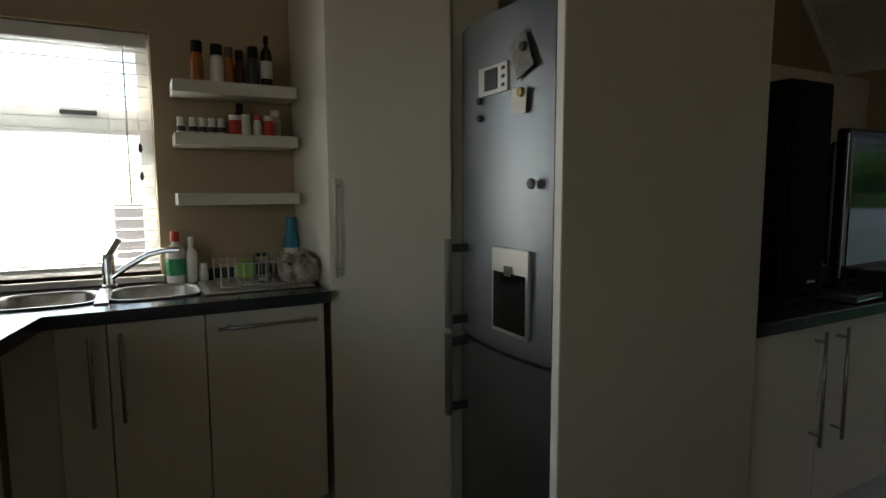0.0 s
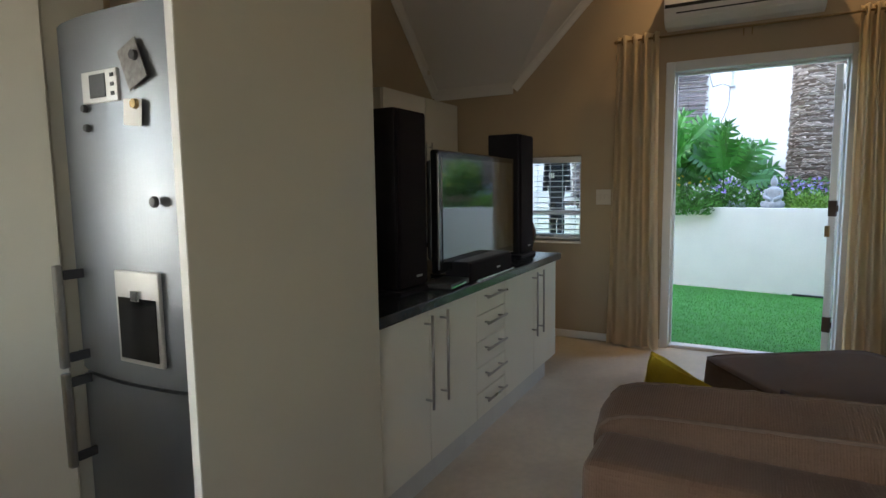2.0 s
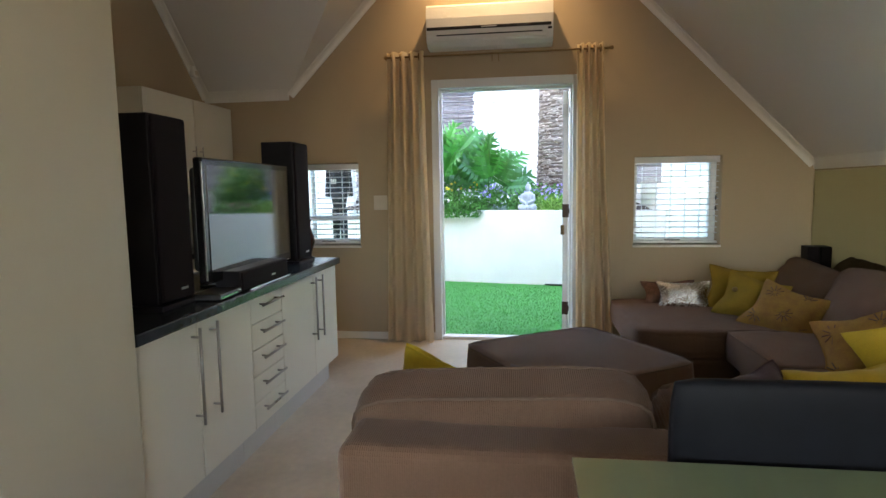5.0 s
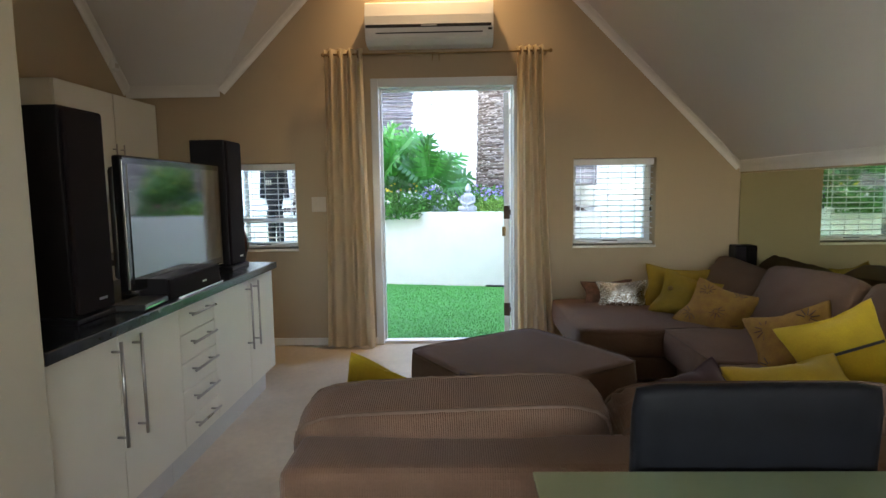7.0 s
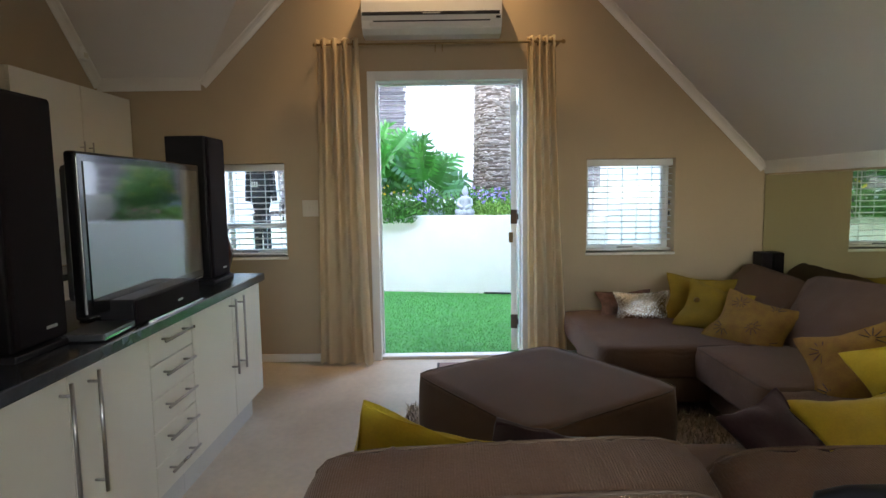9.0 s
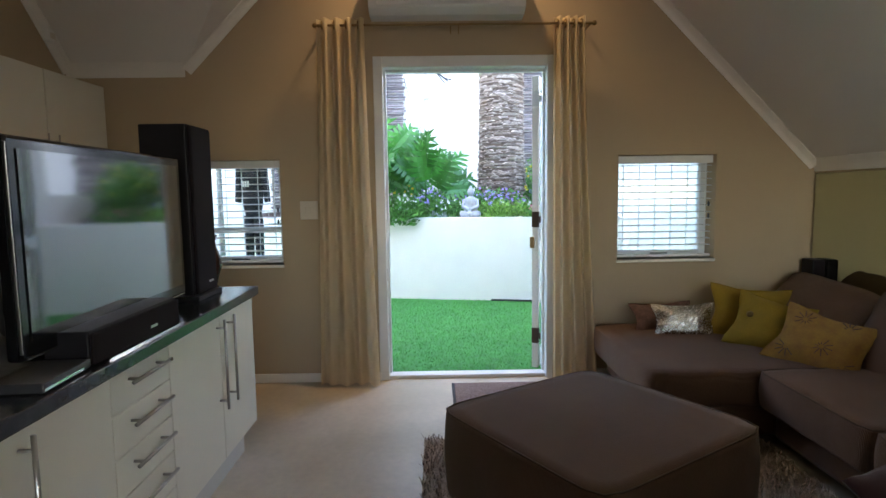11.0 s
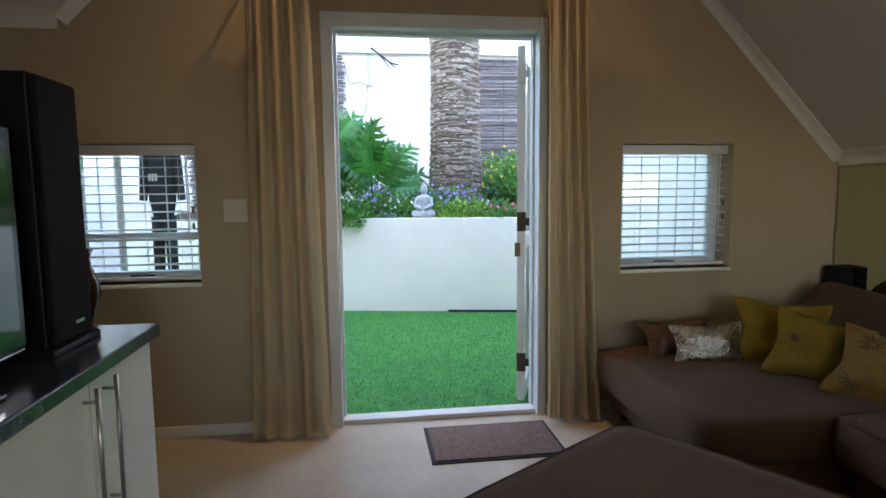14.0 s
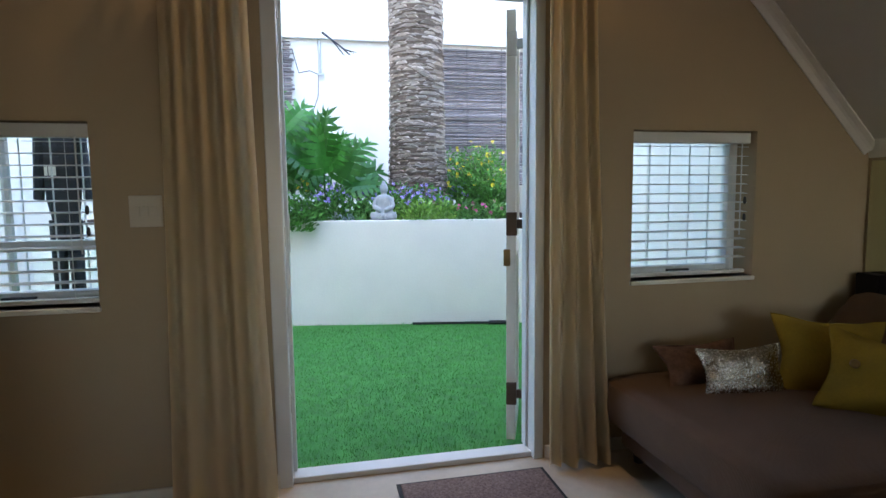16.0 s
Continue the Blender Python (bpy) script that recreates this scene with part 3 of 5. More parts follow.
# kitchen window
kw = thing("window_3", ((KWIN[0] + KWIN[1]) / 2, Y_LEFT + 0.15, KWIN[2]), "white kitchen window with an opening top sash", "window", kind="structure")
d, h = (KWIN[1] - KWIN[0]) / 2, KWIN[3] - KWIN[2]
for args in ((-d, -d + 0.05, 0, h), (d - 0.05, d, 0, h), (-d + 0.05, d - 0.05, 0, 0.05), (-d + 0.05, d - 0.05, h - 0.05, h), (-d + 0.05, d - 0.05, 0.541, 0.64)):
    part("window_frame", box(args[0], args[1], -0.03, 0.03, args[2], args[3], 0.004), M_ALU, kw)
for z0, z1 in ((0.05, 0.541), (0.64, h - 0.05)):
    pane = part("pane", box(-d + 0.05, d - 0.05, -0.003, 0.003, z0, z1), M_GLASS, kw)
    pane.visible_shadow = False
part("catch", box(0.2, 0.32, -0.05, -0.03, 0.61, 0.627, 0.004), M_DARKPL, kw, "dark window catch")
part("window_sill", box(-d - 0.01, d + 0.01, -0.17, -0.03, -0.025, 0.0, 0.005), M_TRIM, kw)
blind("venetian_blind", pose((KWIN[0] + KWIN[1]) / 2, Y_LEFT + 0.05, KWIN[3] - 0.004), 2 * d - 0.02, h - 0.03, 0.042, 4, "white venetian blind over the sink with slats open")

# west window, for the light behind the table
ww = thing("window_4", (X_BACK - 0.14, (BACKWIN[0] + BACKWIN[1]) / 2, BACKWIN[2]), "tall white framed window behind the table", "window", kind="structure")
d, h = (BACKWIN[1] - BACKWIN[0]) / 2, BACKWIN[3] - BACKWIN[2]
for args in ((-d, -d + 0.06, 0, h), (d - 0.06, d, 0, h), (-d + 0.06, d - 0.06, 0, 0.06), (-d + 0.06, d - 0.06, h - 0.06, h), (-0.03, 0.03, 0.06, h - 0.06)):
    part("window_frame", box(-0.03, 0.03, args[0], args[1], args[2], args[3], 0.004), M_ALU, ww)

# ---- curtains ----
def curtain(name, y_top, y_bot, folds, seed, label):
    c = thing(name, (X_FAR - 0.13, 0, 0), label, "curtain", "door curtains")
    bm = bmesh.new()
    rows, cols = 26, folds * 10
    rng = random.Random(seed)
    ph = [rng.uniform(-0.5, 0.5) for _ in range(folds + 2)]
    grid = []
    for i in range(rows + 1):
        v = i / rows
        z = 2.345 - v * 2.325
        a, b = y_top[0] + (y_bot[0] - y_top[0]) * v ** 1.5, y_top[1] + (y_bot[1] - y_top[1]) * v ** 1.5
        row = []
        for j in range(cols + 1):
            u = j / cols
            k = u * folds
            w = ph[int(k)] * (1 - k % 1) + ph[int(k) + 1] * (k % 1)
            amp = 0.03 + 0.014 * v * w
            x = amp * math.sin(2 * math.pi * k + 0.5 * w * v) + 0.012 * v * math.sin(5 * k + seed + 2 * v)
            y = a + (b - a) * (u + 0.02 * v * math.sin(9 * u + seed))
            row.append(bm.verts.new((x, y, z + 0.006 * math.sin(k * 3) * v)))
        grid.append(row)
    for r0, r1 in zip(grid, grid[1:]):
        for j in range(cols):
            bm.faces.new((r0[j], r0[j + 1], r1[j + 1], r1[j]))
    bmesh.ops.solidify(bm, geom=bm.faces[:], thickness=0.004)
    part("drape", bm, M_CURTAIN, c, smooth=True)
    for k in range(folds):
        y = y_top[0] + (y_top[1] - y_top[0]) * (k + 0.5) / folds
        ring = bmesh.new()
        for q in range(12):
            t0, t1 = 2 * math.pi * q / 12, 2 * math.pi * (q + 1) / 12
            add_tube(ring, (0.024 * math.cos(t0), y, 2.305 + 0.024 * math.sin(t0)), (0.024 * math.cos(t1), y, 2.305 + 0.024 * math.sin(t1)), 0.005, n=5)
        part("eyelet", ring, M_BRASS, c, "brass curtain eyelet")
    return c


curtain("curtain", (0.86, 0.565), (0.905, 0.515), 4, 3, "cream linen eyelet curtain drawn to the side")
curtain("curtain", (-0.612, -0.81), (-0.612, -0.915), 4, 8, "cream linen eyelet curtain drawn to the side")
rod = thing("curtain_rod", (X_FAR - 0.13, 0, 2.305), "thin brass curtain rod above the door", "curtain rod")
part("pole", tube((0, 0.87, 0), (0, -0.865, 0), 0.008, n=10), M_BRASS, rod)
for y in (0.87, -0.865):
    part("finial", lathe([(0.006, -0.015), (0.014, -0.008), (0.016, 0.0), (0.013, 0.01), (0.005, 0.016)], 12, pose(0, y, 0, 90)), M_BRASS, rod)
for y in (0.85, -0.84):
    part("bracket", box(0, 0.13, y - 0.007, y + 0.007, -0.007, 0.007, 0.002), M_BRASS, rod)
for dy in (-0.02, 0.03):
    part("curtain_hook", tube((0, dy, -0.01), (0.004, dy, -0.06), 0.004, n=6), M_BRASS, rod)

# ---- air conditioner, switch ----
ac = thing("air_conditioner", (X_FAR, 0.05, 2.362), "white split air conditioner mounted above the door", "air conditioner")
prof = [(0, 0), (-0.13, 0), (-0.185, 0.03), (-0.205, 0.08), (-0.21, 0.2), (-0.195, 0.29), (-0.16, 0.31), (0, 0.31)]
part("housing", prism([(x, -0.48, z) for x, z in prof], (0, 0.96, 0)), M_PLASTIC, ac)
part("dark_strip", box(-0.2125, -0.2, -0.465, 0.475, 0.112, 0.135, 0.002), M_ACSTRIP, ac, "black trim strip")
part("louvre", box(-0.2, -0.17, -0.43, 0.43, 0.04, 0.08, 0.004, pose(0, 0, 0)), M_PLASTIC, ac)
part("outlet_gap", box(-0.207, -0.2, -0.4, 0.4, 0.07, 0.078), M_ACSTRIP, ac)
part("logo_bar", box(-0.2135, -0.2122, -0.06, 0.06, 0.12, 0.128), M_STEEL, ac)
part("display_window", box(-0.21, -0.2, -0.47, -0.44, 0.085, 0.1), M_ACSTRIP, ac)
lamp = thing("ceiling_spotlight", (3.98, 0.03, RIDGE), "small warm ceiling spotlight near the gable", "ceiling light")
part("base", lathe([(0.055, -0.02), (0.055, 0)], 20), M_PLASTIC, lamp)
part("shade", lathe([(0.025, -0.11), (0.04, -0.1), (0.045, -0.02), (0.03, -0.018)], 20), M_STEEL, lamp)
part("bulb", lathe([(0.005, -0.125), (0.03, -0.118), (0.034, -0.112)], 16), M_BULB, lamp, "glowing warm bulb")
spot = new("spotlight_light", bpy.data.lights.new("spotlight_light", "SPOT"))
spot.data.energy, spot.data.color, spot.data.shadow_soft_size, spot.data.spot_size, spot.data.spot_blend = 13, (1.0, 0.66, 0.33), 0.05, radians(95), 1.0
spot.matrix_world = look((3.98, 0.03, RIDGE - 0.14), (4.5, 0.03, 2.9))

switch = thing("light_switch", (X_FAR, 0.972, 1.163), "white light switch plate on the gable wall", "light switch")
part("plate", box(-0.012, 0, -0.058, 0.058, -0.06, 0.06, 0.004), M_SWITCH, switch)
for y in (-0.03, 0.0, 0.03):
    part("rocker", box(-0.016, -0.012, y - 0.011, y + 0.011, -0.02, 0.02, 0.002), M_SWITCH, switch)

sensor = thing("motion_sensor", (4.229, Y_LEFT, 2.254), "small cream motion sensor high on the kitchen wall", "sensor")
part("housing", box(-0.035, 0.035, -0.05, -0.006, -0.045, 0.045, 0.012, seg=3), M_PLASTIC, sensor)
part("lens", box(-0.022, 0.022, -0.056, -0.0502, -0.03, 0.005, 0.003), M_SWITCH, sensor, "pale domed lens")
part("bracket", box(-0.012, 0.012, -0.0055, 0, -0.02, 0.02, 0.001), M_PLASTIC, sensor)

# ---- media sideboard ----
def bar_handle(parent, p0, p1, out, r=0.006):
    """A steel bar with two posts; out points away from the door."""
    p0, p1, out = Vector(p0), Vector(p1), Vector(out)
    d = (p1 - p0).normalized() * 0.035
    bm = bmesh.new()
    add_tube(bm, p0 + out, p1 + out, r, n=10)
    for p in (p0 + d, p1 - d):
        add_tube(bm, p, p + out, r * 0.8, n=8)
    return part("handle", bm, M_HANDLE, parent, "brushed steel bar handle", smooth=True)


YF = 1.04


def cabinet(x0, x1, label, doors=(), drawers=()):
    c = thing("base_cabinet", ((x0 + x1) / 2, YF, 0), label, "cabinet", "sideboard units")
    w = (x1 - x0) / 2
    part("carcass", box(-w + 0.001, w - 0.001, 0.0205, 0.55, 0.16, 0.785), M_CAB, c)
    part("plinth", box(-w + 0.001, w - 0.001, 0.07, 0.09, 0, 0.158), M_KICK, c)
    for a, b, hx in doors:
        dr = part("door", box(a - (x0 + x1) / 2 + 0.002, b - (x0 + x1) / 2 - 0.002, 0, 0.019, 0.16, 0.783, 0.002), M_CAB, c)
        hx -= (x0 + x1) / 2
        bar_handle(dr, (hx, 0, 0.765), (hx, 0, 0.39), (0, -0.035, 0))
    for z0, z1 in drawers:
        dr = part("drawer_front", box(-w + 0.002, w - 0.002, 0, 0.019, z0 + 0.002, z1 - 0.002, 0.002), M_CAB, c)
        bar_handle(dr, (-w + 0.06, 0, (z0 + z1) / 2 + 0.02), (w - 0.05, 0, (z0 + z1) / 2 + 0.02), (0, -0.033, 0))
    return c


cabinet(1.345, 2.168, "cream sideboard cabinet with two tall doors", doors=((1.345, 1.73, 1.695), (1.73, 2.168, 1.82)))
zs = [0.16 + (0.783 - 0.16) * k / 5 for k in range(6)]
cabinet(2.168, 2.513, "cream sideboard unit with five drawers", drawers=list(zip(zs, zs[1:])))
cabinet(2.513, 3.385, "cream sideboard cabinet with two tall doors", doors=((2.513, 2.965, 2.93), (2.965, 3.385, 3.04)))
top = thing("worktop", (2.36, 1.3, 0.787), "charcoal stone-look worktop on the sideboard", "worktop")
part("slab", box(-1.015, 1.033, -0.293, 0.32, 0, 0.041, 0.005), M_TOP, top)

# ---- tall fridge housing ----
housing = thing("tall_end_panel", (0.975, 1.008, 0), "tall greige panel closing the fridge recess", "panel")
part("panel", box(-0.347, 0.35, -0.012, 0.012, 0, 2.3, 0.002), M_PANEL, housing)
part("edge_band", box(-0.3505, -0.3475, -0.012, 0.012, 0, 2.3), M_TRIM, housing, "white edge strip")
part("back_panel", box(0.328, 0.35, 0.0125, 1.25, 0, 2.3), M_PANEL, housing)

FX, FY0, FY1 = 0.785, 1.247, 1.74
fridge = thing("fridge", (FX, (FY0 + FY1) / 2, 0), "silver fridge freezer with water dispenser and magnets", "fridge")
hw = (FY1 - FY0) / 2
part("cabinet_body", box(0.05, 0.53, -hw + 0.005, hw - 0.005, 0.02, 1.73, 0.008), M_FRIDGE_SIDE, fridge)


def bowed(z0, z1, bow=0.022, thick=0.06, n=16):
    pts = [(0.052, -hw, z0)] + [(0.02 - bow * (1 - (2 * k / n - 1) ** 2), -hw + 2 * hw * k / n, z0) for k in range(n + 1)] + [(0.052, hw, z0)]
    bm = prism(pts, (0, 0, z1 - z0))
    es = [e for e in bm.edges if abs(e.verts[0].co.z - e.verts[1].co.z) < 1e-6]
    bmesh.ops.bevel(bm, geom=es, offset=0.006, segments=2, affect="EDGES")
    return bm


udoor = part("upper_door", bowed(0.715, 1.735), M_FRIDGE, fridge)
ldoor = part("lower_door", bowed(0.04, 0.705), M_FRIDGE, fridge)
for dr, z0, z1 in ((udoor, 0.74, 1.045), (ldoor, 0.435, 0.725)):
    bm = bmesh.new()
    add_box(bm, -0.066, -0.044, hw - 0.05, hw - 0.026, z0, z1, 0.005)
    part("handle", bm, M_HANDLE, dr, "brushed steel handle")
    for z in (z0 + 0.03, z1 - 0.03):
        part("handle_post", box(-0.045, 0.015, hw - 0.052, hw - 0.038, z - 0.014, z + 0.014, 0.003), M_DARKPL, dr)
yd = (1.511 - (FY0 + FY1) / 2, 1.32 - (FY0 + FY1) / 2)
disp = part("dispenser", box(-0.0065, 0.006, yd[1], yd[0], 0.775, 1.037, 0.004), M_STEEL, udoor, "steel water dispenser surround")
part("dispenser_recess", box(-0.009, -0.006, yd[1] + 0.014, yd[0] - 0.014, 0.789, 0.963, 0.001), M_PIANO, disp, "dark dispenser recess")
part("paddle", box(-0.013, -0.009, yd[1] + 0.08, yd[0] - 0.075, 0.955, 0.985, 0.002), M_CHROME, disp)
ctrl = part("control_panel", box(-0.009, 0.0, 1.43 - (FY0 + FY1) / 2, 1.588 - (FY0 + FY1) / 2, 1.495, 1.58, 0.002), M_STEEL, udoor, "control panel with a grey display")
part("display", box(-0.011, -0.009, 1.48 - (FY0 + FY1) / 2, 1.55 - (FY0 + FY1) / 2, 1.508, 1.57), M_DARKPL, ctrl)
for k in range(3):
    part("button", box(-0.011, -0.009, 1.443 - (FY0 + FY1) / 2, 1.457 - (FY0 + FY1) / 2, 1.51 + 0.024 * k, 1.52 + 0.024 * k), M_DARKPL, ctrl)


def magnet(name, y, z, r, label, mat=M_DARKPL):
    o = thing(name, (FX - 0.004, y, z), label, "magnet", "fridge magnets")
    part("disc", lathe([(r, 0), (r, 0.007), (r * 0.8, 0.011), (r * 0.3, 0.012)], 16, pose(0, 0, 0, 0, -90)), mat, o)
    return o


magnet("fridge_magnet", 1.311, 1.226, 0.015, "small round dark fridge magnet")
magnet("fridge_magnet", 1.585, 1.484, 0.011, "small round dark fridge magnet")
magnet("fridge_magnet", 1.58, 1.431, 0.011, "small round dark fridge magnet")
note = thing("paper_note", (FX - 0.006, 1.38, 1.46), "small cream note under a round magnet", "note")
part("sheet", box(-0.001, 0.001, -0.04, 0.034, -0.034, 0.034, 0, pose(0, 0, 0, 6)), M_PLASTIC, note)
part("magnet_disc", lathe([(0.014, 0), (0.012, 0.01)], 12, pose(-0.001, -0.02, 0.02, 0, -90)), M_BRASS, note)
card = thing("photo_card", (FX - 0.006, 1.366, 1.582), "grey card tilted under a round magnet", "card")
part("sheet", box(-0.001, 0.001, -0.04, 0.04, -0.055, 0.055, 0, pose(0, 0, 0, -22)), M_CARD, card)
part("magnet_disc", lathe([(0.014, 0), (0.012, 0.01)], 12, pose(-0.001, -0.015, 0.02, 0, -90)), M_DARKPL, card)

# ---- corner pantry ----
P0, P1 = Vector((0.405, 2.0, 0)), Vector((0.785, 1.775, 0))
pantry = thing("pantry_cupboard", tuple(P0), "tall cream corner pantry cupboard with angled door", "cupboard")
along = (P1 - P0)
inward = Vector((-along.y, along.x, 0)).normalized()
corner = [P0 + inward * 0.022, P1 + inward * 0.022, Vector((1.0, 1.82, 0)), Vector((1.0, Y_LEFT - 0.005, 0)), Vector((0.405, Y_LEFT - 0.005, 0))]
part("carcass", prism([p - P0 for p in corner], (0, 0, 2.1)), M_CAB, pantry)
ang = math.degrees(math.atan2(along.y, along.x))
pdoor = part("door", box(0.004, along.length - 0.004, 0, 0.019, 0.06, 2.095, 0.003, Matrix.Rotation(radians(ang), 4, "Z")), M_CAB, pantry)
bm = bmesh.new()
hm = Matrix.Rotation(radians(ang), 4, "Z")
add_tube(bm, hm @ Vector((0.04, -0.033, 1.25)), hm @ Vector((0.04, -0.033, 0.905)), 0.006)
for z in (1.225, 0.93):
    add_tube(bm, hm @ Vector((0.04, -0.033, z)), hm @ Vector((0.04, 0.0, z)), 0.005)
part("handle", bm, M_STEEL, pdoor, "brushed steel bar handle")

# ---- upper cabinets on the kitchen wall ----
for x0, x1, hx in ((3.24, 3.83, 3.79), (3.835, X_FAR - 0.02, 3.88)):
    u = thing("wall_cabinet", ((x0 + x1) / 2, 2.25, 1.265), "shallow cream wall cabinet above the kitchen counter", "wall cabinet", "wall cabinets")
    w = (x1 - x0) / 2
    part("carcass", box(-w, w, 0.02, 0.238, 0, 0.7), M_CAB, u)
    dr = part("door", box(-w + 0.002, w - 0.002, 0, 0.019, 0, 0.7, 0.002), M_CAB, u)
    hx -= (x0 + x1) / 2
    bar_handle(dr, (hx, 0, 0.05), (hx, 0, 0.35), (0, -0.03, 0), 0.005)
kc2 = thing("kitchen_counter", (3.0, 2.2, 0), "cream kitchen counter unit with charcoal top", "counter")
part("carcass", box(-1.3, 1.39, 0.0, 0.28, 0.0, 0.785, 0.003), M_CAB, kc2)
part("counter_top", box(-1.3, 1.39, -0.02, 0.28, 0.787, 0.825, 0.004), M_TOP, kc2)
part("splashback", box(-1.3, 1.39, 0.27, 0.288, 0.83, 1.28), M_KICK, kc2, "grey splashback panel")

# ---- kitchen run under the window ----
KF, KZ = 1.985, 0.815
def kitchen_cabinet(x0, x1, label, doors, handle="v"):
    c = thing("base_cabinet", ((x0 + x1) / 2, KF, 0), label, "cabinet", "kitchen units")
    w = (x1 - x0) / 2
    part("carcass", box(-w + 0.001, w - 0.001, 0.0205, 0.495, 0.1, KZ), M_CAB, c)
    part("plinth", box(-w + 0.001, w - 0.001, 0.04, 0.06, 0, 0.098), M_KICK, c)
    for a, b, hx in doors:
        dr = part("door", box(a - (x0 + x1) / 2 + 0.002, b - (x0 + x1) / 2 - 0.002, 0, 0.019, 0.1, KZ - 0.003, 0.002), M_CAB, c)
        if handle == "v":
            bar_handle(dr, (hx - (x0 + x1) / 2, 0, 0.785), (hx - (x0 + x1) / 2, 0, 0.51), (0, -0.033, 0))
        else:
            bar_handle(dr, (-w + 0.035, 0, 0.765), (w - 0.035, 0, 0.765), (0, -0.033, 0))
    return c


kitchen_cabinet(-0.55, -0.286, "cream kitchen sink cupboard with steel handle", ((-0.42, -0.286, -0.33),))
kitchen_cabinet(-0.286, -0.01, "cream kitchen sink cupboard with steel handle", ((-0.286, -0.01, -0.25),))
kitchen_cabinet(-0.01, 0.382, "cream built-in dishwasher front with wide handle", ((-0.01, 0.382, 0),), "h")
side = thing("base_cabinet", (-0.555, 1.2, 0), "cream kitchen cupboard run along the side wall", "cabinet", "kitchen units")
part("carcass", box(-0.6, -0.02, -0.3, 0.75, 0.1, KZ), M_CAB, side)
part("door", box(-0.02, -0.001, -0.298, 0.745, 0.1, KZ - 0.003, 0.002), M_CAB, side)
part("plinth", box(-0.6, -0.06, -0.3, 0.75, 0, 0.098), M_KICK, side)
kt = thing("kitchen_worktop", (0, 0, KZ + 0.002), "charcoal kitchen worktop turning the corner by the sink", "worktop")
# the slab is cut out for two bowls
SINKS = ((-0.6, -0.32), (-0.28, -0.01))
SY = (2.085, 2.36)
for name, args in (("front_edge", (-0.6, 0.4, 1.955, SY[0])), ("back_edge", (-1.3, 0.4, SY[1], Y_LEFT - 0.003)), ("drainer_bed", (-0.01, 0.4, SY[0], SY[1])),
                   ("sink_divider", (-0.32, -0.28, SY[0], SY[1])), ("end_slab", (-1.3, -0.6, SY[0], SY[1]))):
    part(name, box(*args, 0, 0.04), M_TOP, kt)
part("corner_slab", prism([(-0.44, 1.9545, 0), (-0.6, 1.9545, 0), (-0.6, SY[0], 0), (-1.3, SY[0], 0), (-1.3, 0.9, 0), (-0.53, 0.9, 0), (-0.51, 1.6, 0)], (0, 0, 0.04)), M_TOP, kt)
part("upstand", box(-0.1, 0.4, Y_LEFT - 0.012, Y_LEFT - 0.003, 0.041, 0.08), M_TOP, kt)
sink = thing("kitchen_sink", (0, 0, KZ + 0.043), "double bowl stainless steel sink with drainer", "sink")
for x0, x1 in SINKS:
    bm = bmesh.new()
    n, rings = 28, []
    for k, (s, z) in enumerate(((1.06, 0.006), (1.0, 0.006), (0.97, -0.004), (0.93, -0.1), (0.8, -0.15), (0.1, -0.155))):
        ring = []
        for q in range(n):
            t = 2 * math.pi * q / n
            cx, cy = math.copysign(abs(math.cos(t)) ** 0.5, math.cos(t)), math.copysign(abs(math.sin(t)) ** 0.5, math.sin(t))
            ring.append(bm.verts.new(((x0 + x1) / 2 + cx * (x1 - x0) / 2 * s, (SY[0] + SY[1]) / 2 + cy * (SY[1] - SY[0]) / 2 * s, z)))
        rings.append(ring)
    for a, b in zip(rings, rings[1:]):
        for q in range(n):
            bm.faces.new((a[q], a[(q + 1) % n], b[(q + 1) % n], b[q]))
    bm.faces.new(rings[-1])
    part("bowl", bm, M_STEEL, sink, smooth=True)
part("drainer", box(0.0, 0.38, 2.07, 2.38, 0.0, 0.006, 0.002), M_STEEL, sink)
for k in range(7):
    part("rib", box(0.02, 0.36, 2.1 + 0.04 * k, 2.11 + 0.04 * k, 0.0062, 0.009, 0.001), M_STEEL, sink)
part("rim", box(-0.32, -0.28, 2.07, 2.38, 0.0, 0.005, 0.001), M_STEEL, sink)
tap = thing("mixer_tap", (-0.29, 2.42, KZ + 0.042), "chrome mixer tap with long swivel spout", "tap")
part("body", lathe([(0.027, 0), (0.027, 0.01), (0.022, 0.015), (0.022, 0.11), (0.018, 0.125)], 18), M_CHROME, tap, smooth=False)
part("lever", box(-0.012, 0.012, -0.01, 0.01, 0.0, 0.075, 0.004, pose(0.0, 0, 0.115, 0, 32)), M_CHROME, tap)
bm = bmesh.new()
pts = [Vector((0.01, -0.01, 0.04)), Vector((0.07, -0.03, 0.085)), Vector((0.13, -0.05, 0.12)), Vector((0.19, -0.07, 0.135)), Vector((0.235, -0.085, 0.135))]
for a, b in zip(pts, pts[1:]):
    add_tube(bm, a, b, 0.011, n=10)
part("spout", bm, M_CHROME, tap)


